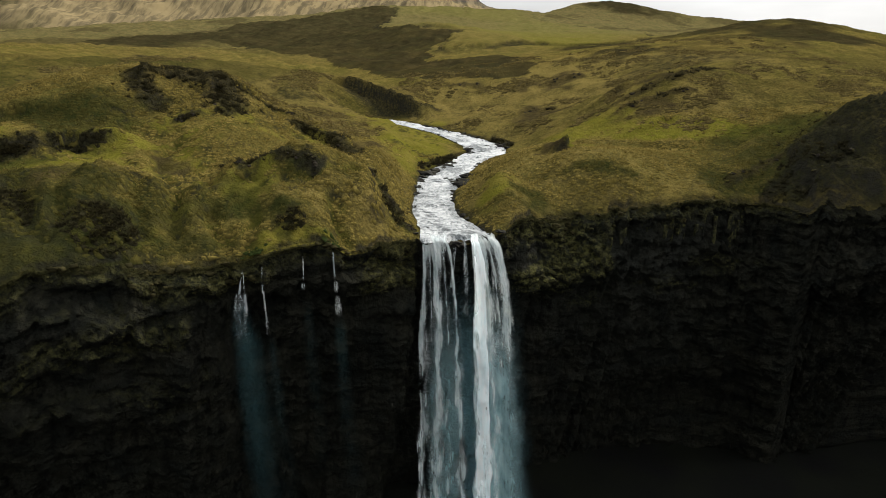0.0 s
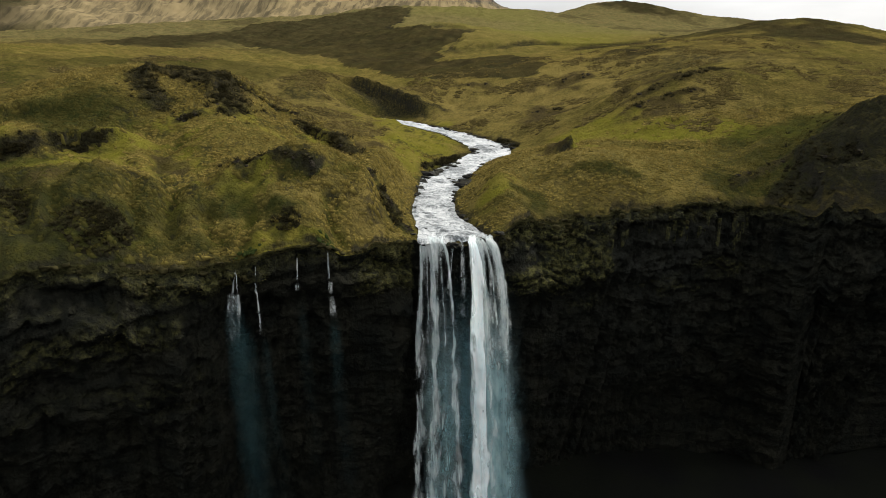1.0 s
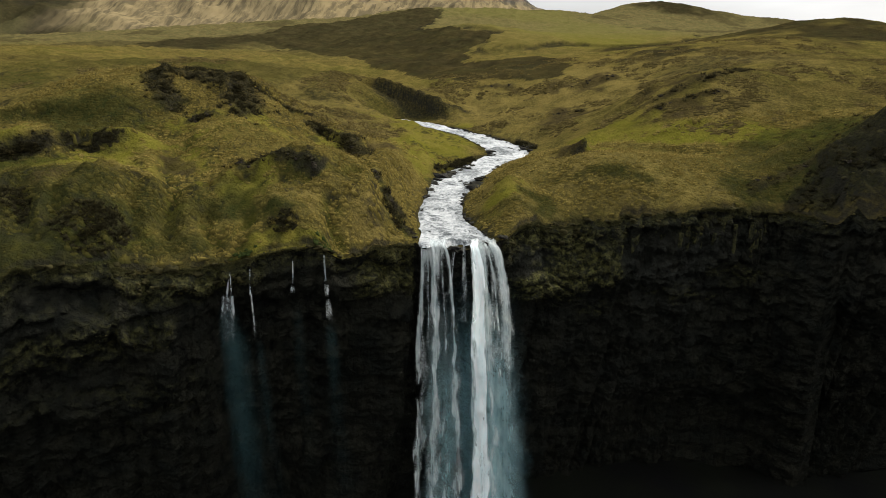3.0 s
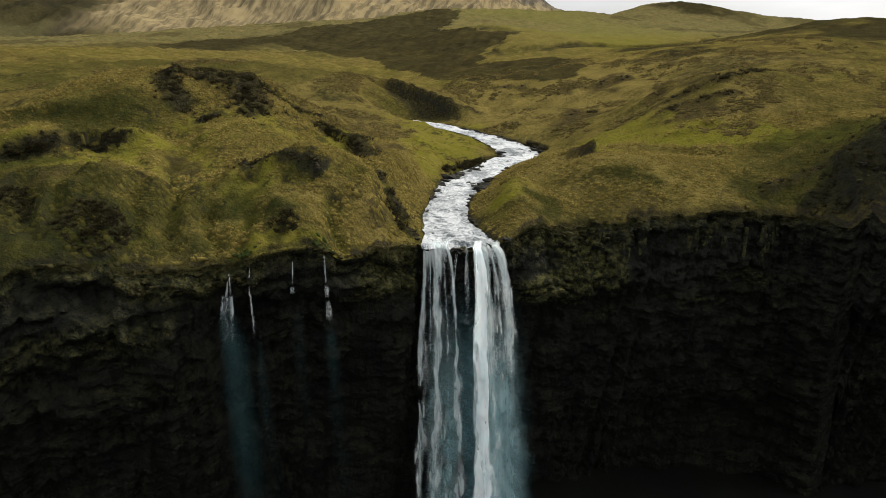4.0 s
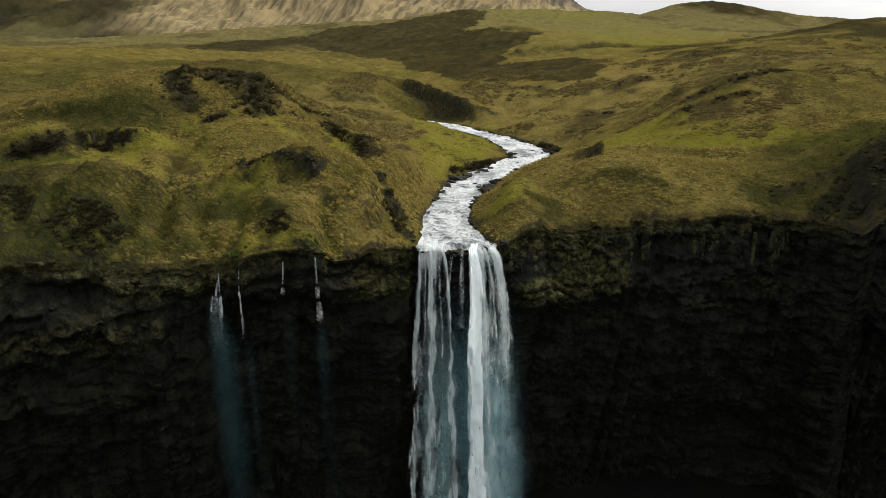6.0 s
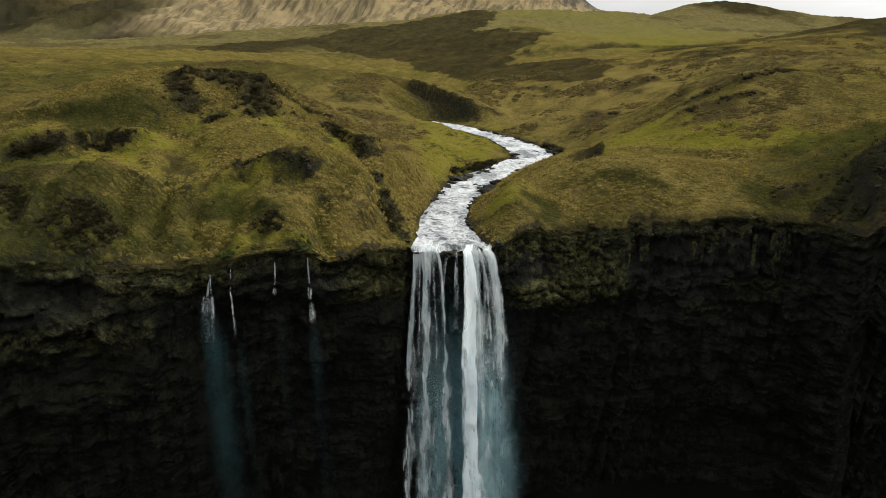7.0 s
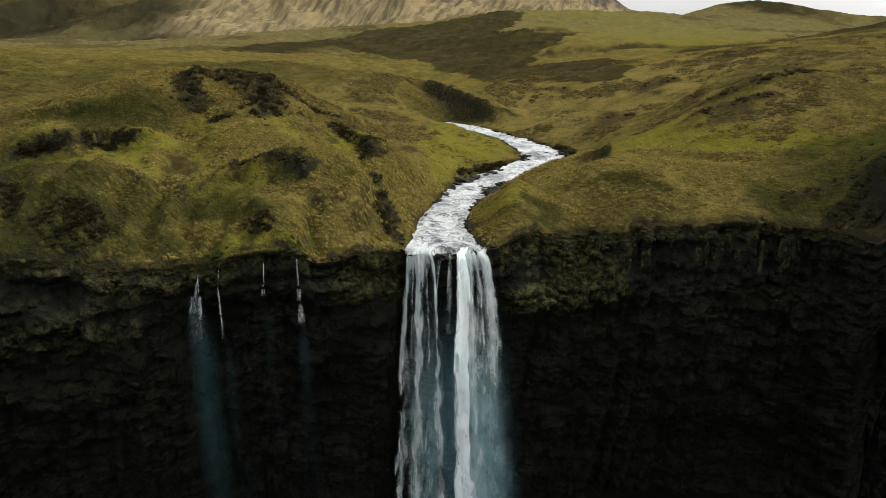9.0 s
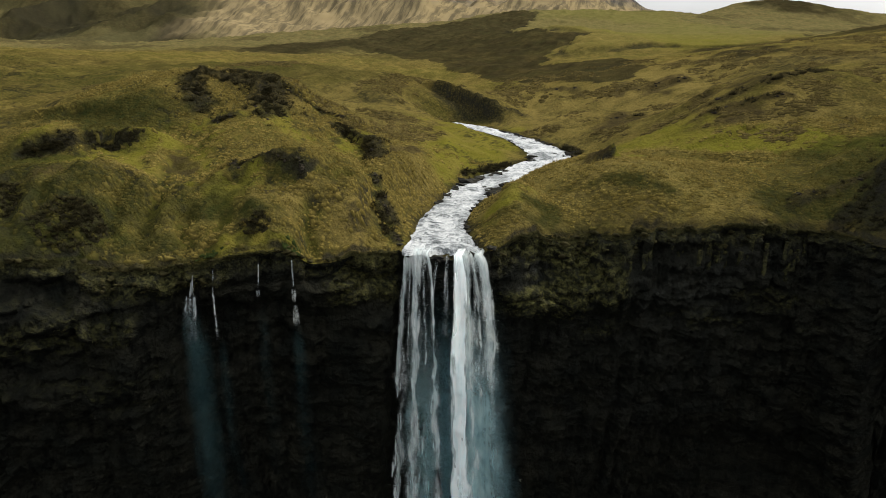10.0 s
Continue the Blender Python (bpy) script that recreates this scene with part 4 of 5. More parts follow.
def plumes(name, parent, mat, streams, seed, label=""):
    """Clots of water that tear off and fall point first. streams: x, y, half width, sideways, outwards, spread, how many, from and to how far down."""
    rng = np.random.default_rng(seed)
    rows, cols = 22, 7
    s, u = np.meshgrid(np.linspace(0, 1, rows), np.linspace(-1, 1, cols), indexing="ij")
    verts, thick, us, vs, faces = [], [], [], [], []
    face = grid_faces(rows, cols)
    for cx, cy, half, sideways, outwards, spread, count, f_from, f_to in streams:
        for _ in range(count):
            f0 = f_from + (f_to - f_from) * rng.random() ** 0.9
            size = rng.uniform(0.6, 1.3)
            long = (2.4 + 0.12 * f0) * size
            wide = rng.uniform(0.35, 1.0) * (1 + 0.018 * f0) * size
            off = np.clip(rng.normal(0, 0.36), -0.75, 0.75)
            F = f0 + long * s
            tau = np.sqrt(F / 4.9)
            taper = np.minimum(1, (1 - s) / 0.35) ** 0.75 * (0.35 + 0.65 * s)
            wob = 0.10 * rough(s * 2.5 + f0, 0 * s + off * 9, 0, 2, seed)
            x = cx + off * (half + 0.5 * spread * tau) + sideways * tau + u * wide * taper + wob
            y = cy - outwards * tau - rng.uniform(0.1, 0.9) - 0.35 * wide * (1 - u * u)
            verts.append(np.stack([x, y, 59.7 - F], axis=-1).reshape(-1, 3))
            thick.append(((1 - np.abs(u)) * np.minimum(1, s / 0.7) * np.minimum(1, (1 - s) / 0.06) * rng.uniform(0.75, 1.1)).ravel())
            us.append((u * wide + 40 * rng.random()).ravel())
            vs.append(F.ravel())
            faces.append(face + rows * cols * len(faces))
    me = mesh_from(name, np.concatenate(verts), np.concatenate(faces), mat)
    uvs(me, np.concatenate(us), np.concatenate(vs))
    colours(me, "thick", np.concatenate(thick))
    return tagged(part(name, me, parent, label), kind="stuff")


def ropes(peaks, seed, fill, brink):
    """A curtain that falls in ropes with thinner water between. peaks: place across, half width, strength, and how far they thin out on the way down. brink: how closed it is at the lip."""
    def body(u, f):
        best = 0 * u
        for k, (at, wide, strong, wane) in enumerate(peaks):
            sway = at + 0.075 * rough(f / 7 + 3.1 * k, 0 * f + k, 0, 3, seed + k) * np.minimum(1, f / 12)
            fray = wide * (1 + 0.45 * rough(f / 4 + k, 0 * f + 2 * k, 0, 3, seed + 20 + k)) * (0.8 + 0.012 * f)
            best = np.maximum(best, strong * (1 - wane * step(7, 30, f)) * np.exp(-((u - sway) / fray) ** 2))
        full = brink + (fill - brink) * step(0.3, 4.5, f + 2.0 * rough(6 * u, 0 * u, 0, 2, seed + 40))
        return np.maximum(best, full * (1 - 0.45 * step(10, 30, f)) * step(0.0, 0.12, np.minimum(u, 1 - u)))
    return body


def make_waterfall():
    base = new("waterfall")
    base.location = (0, 0, 0)
    tagged(base, "tall white waterfall plunging in strands over a dark cliff", "waterfall")
    west = [(0.09, 0.09, 1.15, 0.3), (0.28, 0.04, 0.66, 0.7), (0.45, 0.10, 1.05, 0.25), (0.68, 0.04, 0.66, 0.6), (0.90, 0.065, 1.15, 0.3)]
    east = [(0.15, 0.12, 1.3, 0.0), (0.41, 0.09, 0.95, 0.25), (0.58, 0.07, 0.8, 0.7), (0.80, 0.14, 1.0, 0.75)]
    strand("curtain", base, MAIN, ((-3.7, 0.15), (0.3, -0.6)), 0.74, 2.0, 1.5, ropes(west, 201, 0.34, 0.85), 1, ragged=0.12, lead=3.4, edge=0.16)
    strand("curtain", base, TORN, ((-3.6, -0.05), (0.2, -0.9)), 0.76, 2.15, 1.5, ropes([(a + 0.02, 0.8 * w, 0.75 * k, m) for a, w, k, m in west], 221, 0.1, 0.3), 11, ragged=0.12, lead=2.0, edge=0.16)
    strand("trickle", base, THIN, ((1.6, -0.4), (2.0, -0.4)), -0.5, 1.4, 0.2, lambda u, f: 0.5 + 0 * f, 13, end=1.2, label="thin trickle over the lip rock")
    strand("trickle", base, THIN, ((2.7, -0.6), (3.2, -0.6)), 0.4, 1.6, 0.3, lambda u, f: 0.45 + 0 * f, 3, end=1.5, label="thin trickle over the lip rock")
    strand("curtain", base, MAIN, ((3.6, -0.6), (8.1, 1.4)), 1.3, 2.0, 1.5, ropes(east, 241, 0.42, 0.9), 5, ragged=0.12, lead=3.4, edge=0.16, label="broken lacy curtain beside a solid white jet")
    strand("curtain", base, TORN, ((3.7, -0.9), (8.1, 1.2)), 1.3, 2.15, 1.5, ropes([(a - 0.02, 0.85 * w, 0.8 * k, m) for a, w, k, m in east], 261, 0.1, 0.3), 15, ragged=0.12, lead=2.0, edge=0.16, label="broken lacy curtain beside a solid white jet")
    strand("jet", base, JET, ((3.8, -0.7), (5.15, -0.3)), 0.92, 2.2, 0.6, lambda u, f: 1.3 - 0.15 * step(10, 50, f), 4, ragged=0.3, lead=3.0, label="thick solid white jet")
    strand("veil", base, VEIL, ((-3.3, 0.3), (1.0, -0.2)), 0.75, 1.9, 1.2, lambda u, f: (0.66 - 0.2 * u) * step(4, 26, f), 6, start=0.5, label="greyish torn veil of falling water")
    strand("veil", base, SHEET, ((3.8, -0.2), (8.3, 1.5)), 1.4, 1.9, 1.6, lambda u, f: (0.95 - 0.6 * u) * step(4, 24, f), 10, start=0.4, label="greyish torn veil of falling water")
    strand("spray", base, MIST, ((-3.6, 0.8), (8.8, 1.8)), 1.3, 1.2, 2.2, lambda u, f: (0.7 + 0.9 * u) * step(2, 45, f), 7, start=0.8, ragged=0.05, label="thin bluish drifting spray")
    plumes("torn_water", base, TORN, [(-3.3, 0.0, 0.5, 0.12, 2.0, 0.4, 26, 12, 50), (-1.9, -0.2, 0.4, 0.68, 2.1, 0.4, 22, 14, 50), (-0.1, -0.55, 0.35, 1.34, 2.1, 0.3, 22, 12, 50), (-1.4, -0.1, 2.0, 0.75, 1.9, 1.2, 20, 18, 58)], 31, "torn white plumes of falling water")
    plumes("torn_water", base, TORN, [(4.55, -0.5, 0.6, 0.95, 2.2, 0.6, 30, 12, 58), (6.2, 0.3, 0.7, 1.5, 1.9, 0.8, 10, 4, 20)], 32, "torn white plumes of falling water")
    return base


make_waterfall()


def make_small_fall(lip_y, steps, seed, mist, label):
    base = new("small_waterfall")
    tagged(base, label, "waterfall", "small side falls on the cliff")
    for k, (x, wide, z_from, z_to, out, side, body) in enumerate(steps):
        end = math.sqrt((z_from - z_to) / 4.9)
        strand("trickle", base, THIN, ((x - wide / 2, lip_y - out - 0.5 - 0.7 * (k > 0)), (x + wide / 2, lip_y - out - 0.4 - 0.7 * (k > 0))), side, 0.5, 0.3,
               lambda u, f: body * step(z_from - z_to, (0.8 if k == 0 else 0.35) * (z_from - z_to), f) * step(-0.2, 0.4, f), seed + k, end=end, top=z_from, arch=0.12)
    for x, wide, z_from, z_to, out, side, body in mist:
        strand("spray", base, HAZE, ((x - wide / 2, lip_y - out), (x + wide / 2, lip_y - out + 0.5)), side, 0.7, 0.9,
               lambda u, f: body * np.exp(-f / 15) * step(0.2, 4, f), seed + 9, start=0.15, end=math.sqrt((z_from - z_to) / 4.9), top=z_from, label="pale spray drifting down", ragged=0.06, drift=2.6)
    return base


make_small_fall(-17.6, [(-25.15, 0.13, 60.2, 56.4, 1.0, -0.75, 0.5), (-24.95, 0.13, 60.2, 56.6, 1.0, 0.1, 0.5), (-25.5, 1.8, 57.3, 48.5, 1.0, -0.1, 0.42), (-26.1, 0.4, 57.4, 52.0, 1.0, -0.2, 0.5), (-24.9, 0.4, 57.5, 53.0, 1.0, 0.05, 0.5)], 20,
                [(-25.5, 2.2, 57.0, 2, 2.2, 0.0, 1.5), (-25.0, 3.0, 54, 2, 2.2, 0.5, 1.1)], "slender white side fall that frays into spray")
make_small_fall(-16.6, [(-23.05, 0.12, 60.6, 56.6, 1.0, 0.1, 0.5), (-22.95, 0.28, 57.4, 49, 0.9, 0.4, 0.45)], 34, [(-22.6, 0.9, 52, 20, 1.9, 0.6, 0.35)], "narrow side trickle on the wet cliff")
make_small_fall(-13.6, [(-18.5, 0.10, 61.0, 57.2, 0.9, 0.0, 0.5), (-18.5, 0.9, 57.5, 56.0, 0.6, 0.1, 0.5)], 48, [(-18.3, 0.7, 56, 30, 1.5, 0.3, 0.22)], "hair-thin trickle that splashes on a ledge")
make_small_fall(-11.2, [(-14.95, 0.18, 61.2, 56.8, 1.0, 0.3, 0.6), (-14.55, 0.8, 57.2, 54.5, 0.8, 0.1, 0.5), (-14.35, 1.1, 55.2, 50.0, 1.0, 0.15, 0.42)], 62, [(-14.2, 1.4, 53, 22, 2.0, 0.2, 0.4)],
                "side trickle that breaks white on two ledges")


# ---- boulders in and by the stream ----
def boulder_mesh(seed, sub=2):
    bm = bmesh.new()
    bmesh.ops.create_icosphere(bm, subdivisions=sub, radius=1.0)
    off = Vector((seed * 3.7, seed * 1.3, 0.0))
    for v in bm.verts:
        p = v.co.copy()
        k = 1 + 0.5 * noise.noise(p * 1.3 + off) + 0.3 * noise.cell(p * 1.6 + off)
        v.co = Vector((p.x * k, p.y * k, max(p.z * k, -0.5) * 0.62))
    me = bpy.data.meshes.new("boulder")
    bm.to_mesh(me)
    bm.free()
    me.materials.append(WETSTONE)
    return me


def make_boulders():
    rng = random.Random(5)
    shapes = [boulder_mesh(k) for k in range(7)]
    lip = [(1.6, -0.7, 1.0), (1.0, -0.3, 0.7), (2.5, -0.6, 0.6), (-1.4, 0.1, 0.4), (5.4, 0.9, 0.6), (6.0, 1.5, 0.7), (7.4, 1.6, 0.4), (-3.0, 1.4, 0.3), (0.6, 1.9, 0.3),
           (4.6, 2.4, 0.3), (-2.6, 2.8, 0.3), (8.7, 2.6, 0.7), (-4.7, 0.7, 0.6)]
    banks = [(1.2, 41.5, 1.5), (2.4, 43.5, 1.2), (0.4, 38.5, 1.0), (-6.4, 46, 1.4), (-5.2, 50.5, 1.7), (-3.6, 53.5, 1.5), (-2.2, 57, 1.1), (13, 85, 1.4), (11.5, 84, 0.9), (9, 86.5, 0.9), (14.2, 82.5, 1.2),
             (3.5, 81.5, 1.0), (3.2, 78, 0.9), (6.4, 61.5, 1.0), (-6.8, 36, 1.1), (-6.6, 31, 1.0), (0.8, 33, 0.9), (-6.9, 42, 1.8), (-6.6, 48.5, 1.9), (-4.6, 52.2, 1.6), (2.6, 40, 1.7), (3.4, 45.5, 1.5),
             (2.2, 36.5, 1.2), (-1, 59.5, 1.5), (0.4, 63, 1.2), (14.8, 86, 1.8), (12.8, 90, 1.3)]
    spots = lip + banks
    s_all = [rng.uniform(0.3, 128) for _ in range(240)]
    for s in s_all:
        x, y, half, _ = stream_at(np.array([s, s + 0.5]))
        nx, ny = y[1] - y[0], -(x[1] - x[0])
        n = math.hypot(nx, ny)
        off = rng.choice((-1, 1)) * (half[0] + rng.uniform(-0.5, 0.7)) if rng.random() < 0.8 else rng.uniform(-0.8, 0.8) * half[0]
        spots.append((x[0] + off * nx / n, y[0] + off * ny / n, rng.uniform(0.2, 0.62) * (1 + s / 200)))
    for x, y, r in spots:
        ob = new("boulder", rng.choice(shapes))
        level = max(float(land(np.array([x]), np.array([y]))[0]), float(stream_level(y)) - 0.25 - 0.028 * max(4 - y, 0) ** 2)
        ob.matrix_basis = pose(x, y, level, rng.uniform(-12, 12), rng.uniform(-12, 12), rng.uniform(0, 360)) @ Matrix.Diagonal((r * rng.uniform(0.9, 1.6), r * rng.uniform(0.6, 1.0), r * rng.uniform(0.5, 0.8), 1))
        tagged(ob, "dark wet boulder in the white stream" if from_stream(np.array([x]), np.array([y]))[0] < -0.4 else "dark wet boulder on the stream bank",
               "boulder", "boulders along the stream")


make_boulders()


# ---- rock outcrops on the moor ----
def make_outcrops():
    rng = random.Random(17)
    stone = outcrop_paint()
    shapes = []
    for k in range(5):
        me = boulder_mesh(40 + k)
        me.name = "rock_outcrop"
        me.materials.clear()
        me.materials.append(stone)
        shapes.append(me)
    for line in ROCK_BANDS + STONY_BANDS:
        run = sum(math.dist(p[:2], q[:2]) for p, q in zip(line[:-1], line[1:]))
        for (x0, y0, w0), (x1, y1, w1) in zip(line[:-1], line[1:]):
            for _ in range(max(1, round((7 if line in STONY_BANDS else 18) * math.dist((x0, y0), (x1, y1)) / run))):
                t, away = rng.random(), (1 + (y0 + 90) / 260) * 0.62
                x, y = x0 + t * (x1 - x0) + rng.uniform(-0.8, 0.8) * w0, y0 + t * (y1 - y0) + rng.uniform(-0.8, 0.8) * w0
                if from_stream(np.array([x]), np.array([y]))[0] < 1.5 or y < rim(x) + 2:
                    continue
                r = rng.uniform(0.22, 0.6) * away
                ob = new("rock_outcrop", rng.choice(shapes))
                ob.matrix_basis = pose(x, y, float(land(np.array([x]), np.array([y]))[0]) - 0.05 * r, rng.uniform(-25, 25), rng.uniform(-25, 25), rng.uniform(0, 360)) @ Matrix.Diagonal((r * rng.uniform(0.8, 1.3), r, r * rng.uniform(0.9, 1.5), 1))
                tagged(ob, "dark lichened rock outcrop in the moor grass", "rock", "rock outcrops on the moor")


make_outcrops()


# ---- turf, tussocks and scrub ----
def blades(rng, x, y, z, size, count, lift, splay, slim=1.0):
    """Tufts of pointed blades, all as one set of triangles."""
    n = len(x)
    a = rng.uniform(0, 2 * math.pi, (n, count))
    h = size[:, None] * rng.uniform(0.6, 1.15, (n, count)) * lift
    r = size[:, None] * rng.uniform(0.5, 1.0, (n, count)) * splay
    w = slim * size[:, None] * rng.uniform(0.16, 0.3, (n, count))
    foot = 0.25 * size[:, None]
    ox, oy = np.cos(a), np.sin(a)
    bx, by = x[:, None] + ox * foot, y[:, None] + oy * foot
    low = np.broadcast_to(z[:, None] - 0.15 * size[:, None], bx.shape)
    p0 = np.stack([bx - oy * w, by + ox * w, low], axis=-1)
    p1 = np.stack([bx + oy * w, by - ox * w, low], axis=-1)
    p2 = np.stack([x[:, None] + ox * (foot + r), y[:, None] + oy * (foot + r), z[:, None] + h], axis=-1)
    verts = np.stack([p0, p1, p2], axis=2).reshape(-1, 3)
    return verts, np.arange(len(verts)).reshape(-1, 3)


def cushions(name, rng, x, y, r, h, mat, green_shade=0.0, strands=5, blade=0.5):
    """Many low shaggy clumps in one mesh: a crown, a shoulder, a skirt that lies on the ground, and loose blades."""
    n, ring = len(x), 7
    turn, long = rng.uniform(-0.35, 0.35, (n, 1)), rng.uniform(1.0, 2.0, (n, 1))
    a = 2 * math.pi * (np.arange(ring)[None] + rng.uniform(-0.35, 0.35, (n, ring))) / ring
    ca, sa = long * np.cos(a) * np.cos(turn) - np.sin(a) * np.sin(turn), long * np.cos(a) * np.sin(turn) + np.sin(a) * np.cos(turn)
    mid, low = r[:, None] * rng.uniform(0.35, 0.75, (n, ring)), r[:, None] * rng.uniform(1.0, 1.7, (n, ring))
    z = land(x, y)
    ox, oy = rng.uniform(-0.25, 0.25, n) * r, rng.uniform(-0.3, 0.2, n) * r
    top = np.stack([x + ox, y + oy, z + h], axis=-1)[:, None]
    mids = np.stack([(x + ox)[:, None] + mid * ca, (y + oy)[:, None] + mid * sa, z[:, None] + h[:, None] * rng.uniform(0.35, 0.95, (n, ring))], axis=-1)
    lx, ly = x[:, None] + low * ca, y[:, None] + low * sa
    lows = np.stack([lx, ly, land(lx, ly) - 0.06], axis=-1)
    verts = np.concatenate([top, mids, lows], axis=1)
    k = np.arange(ring)
    nxt = (k + 1) % ring
    face = np.concatenate([np.stack([0 * k, 1 + k, 1 + nxt], axis=1), np.stack([1 + k, 1 + ring + k, 1 + ring + nxt], axis=1), np.stack([1 + k, 1 + ring + nxt, 1 + nxt], axis=1)])
    faces = (face[None] + (np.arange(n) * (1 + 2 * ring))[:, None, None]).reshape(-1, 3)
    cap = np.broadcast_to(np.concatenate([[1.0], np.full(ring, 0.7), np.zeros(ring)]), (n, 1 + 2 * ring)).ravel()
    wet = np.broadcast_to(green_shade, (n,))
    green_shades = np.repeat(wet, 1 + 2 * ring)
    bv, bf = blades(rng, x + ox, y + oy, z + 0.7 * h, blade * r, strands, 0.9, 1.2, 0.35)
    me = mesh_from(name, np.concatenate([verts.reshape(-1, 3), bv]), np.concatenate([faces, bf + n * (1 + 2 * ring)]), mat)
    colours(me, "cap", np.concatenate([cap, np.tile([0.5, 0.5, 1.0], len(bf))]), np.concatenate([green_shades, np.repeat(wet, 3 * strands)]))
    return me


def make_tussocks():
    rng = np.random.default_rng(11)
    n = 64000
    x, y = rng.uniform(-88, 98, n), rng.uniform(-48, 66, n)
    v = y - rim_edge(x)
    keep = (v > 0.3) & (np.abs((x - 13) / (100 + v) + 0.02) < 0.80) & (from_stream(x, y) > 1.2) & (rank(x, y) > rng.random(n))
    keep &= (folds(x, y, TERRACES, 0.7) < 0.35) & (v > (1.4 + 1.8 * step(8, 10, x) + 1.4 * step(-26, -34, x)) * np.sqrt(rng.random(n)))
    keep &= (along_bands(x, y, ROCK_BANDS + HEATHER_BANDS) < 0.35) & (patchy(x, y, BARE_PATCHES + SHADED_CRAGS) < 0.3)
    x, y = x[keep], y[keep]
    r = 0.15 + 0.28 * rng.random(len(x)) ** 2 * (1 + np.maximum(y, 0) / 150)
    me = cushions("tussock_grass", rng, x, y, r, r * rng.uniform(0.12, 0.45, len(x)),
                  cushion_paint("tussock_blades", (0.046, 0.037, 0.013), (0.128, 0.102, 0.026), (0.335, 0.255, 0.082)), patchy(x, y, GREEN_SHADE_PATCHES + DARK_PATCHES, 0.6), 10, 1.3)
    tagged(new("tussock_grass", me), "yellowed tussock grass over the moor slopes", "grass", kind="stuff")


def make_tufts():
    rng = np.random.default_rng(14)
    n = 46000
    x, y = rng.uniform(-130, 130, n), rng.uniform(55, 235, n)
    ok = (rough(x / 11, y / 16, 0, 3, 153) + 0.5 * rough(x / 3, y / 4, 0, 2, 154) > 0.32) & (from_stream(x, y) > 1.5) & (np.abs((x - 13) / (y + 95)) < 0.85)
    ok &= (along_bands(x, y, ROCK_BANDS + HEATHER_BANDS) < 0.3) & (patchy(x, y, LUSH_UPPER, 0.6) < 0.4)
    x, y = x[ok], y[ok]
    r = rng.uniform(0.3, 0.7, len(x))
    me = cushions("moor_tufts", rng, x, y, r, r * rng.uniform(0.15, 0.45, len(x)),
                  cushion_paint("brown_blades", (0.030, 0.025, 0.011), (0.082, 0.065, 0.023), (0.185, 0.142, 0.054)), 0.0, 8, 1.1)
    tagged(new("moor_tufts", me), "brown withered tufts scattered over the upper moor", "grass", kind="stuff")


def make_scrub():
    rng = np.random.default_rng(12)
    xs, ys = [], []
    for cx, cy, ra, rb, turn in SCRUB_PATCHES:
        n = int(min(420, 12 * ra * rb))
        a, r = rng.uniform(0, 2 * math.pi, n), np.sqrt(rng.random(n)) * 0.95
        c, s_ = math.cos(radians(turn)), math.sin(radians(turn))
        px, py = ra * r * np.cos(a), rb * r * np.sin(a)
        xs.append(cx + px * c - py * s_), ys.append(cy + px * s_ + py * c)
    for line in ROCK_BANDS + STONY_BANDS + HEATHER_BANDS:
        for (x0, y0, w0), (x1, y1, w1) in zip(line[:-1], line[1:]):
            n = int((0.2 if line in STONY_BANDS else 1) * min(230, 8 * math.dist((x0, y0), (x1, y1)) * max(w0, 0.8)))
            t = rng.random(n)
            w = w0 + t * (w1 - w0)
            xs.append(x0 + t * (x1 - x0) + 0.72 * w * rng.normal(0, 1, n)), ys.append(y0 + t * (y1 - y0) + 0.72 * w * rng.normal(0, 1, n))
    x, y = np.concatenate(xs), np.concatenate(ys)
    keep = (from_stream(x, y) > 0.5) & (y > rim_edge(x) + 0.3) & (y < 120) & (patchy(x, y, SHADED_CRAGS, 0.3, 0.4) < 0.4 + 0.6 * (rng.random(len(x)) > 0.9))
    x, y = x[keep], y[keep]
    r = (0.12 + 0.24 * rng.random(len(x)) ** 1.6) * (1 + np.maximum(y, 0) / 120)
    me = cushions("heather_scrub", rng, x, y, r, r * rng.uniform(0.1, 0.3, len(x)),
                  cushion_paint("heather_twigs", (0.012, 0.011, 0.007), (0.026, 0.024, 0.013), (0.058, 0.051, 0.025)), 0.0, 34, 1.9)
    tagged(new("heather_scrub", me), "dark brown heather scrub on banks and knolls", "scrub", kind="stuff")


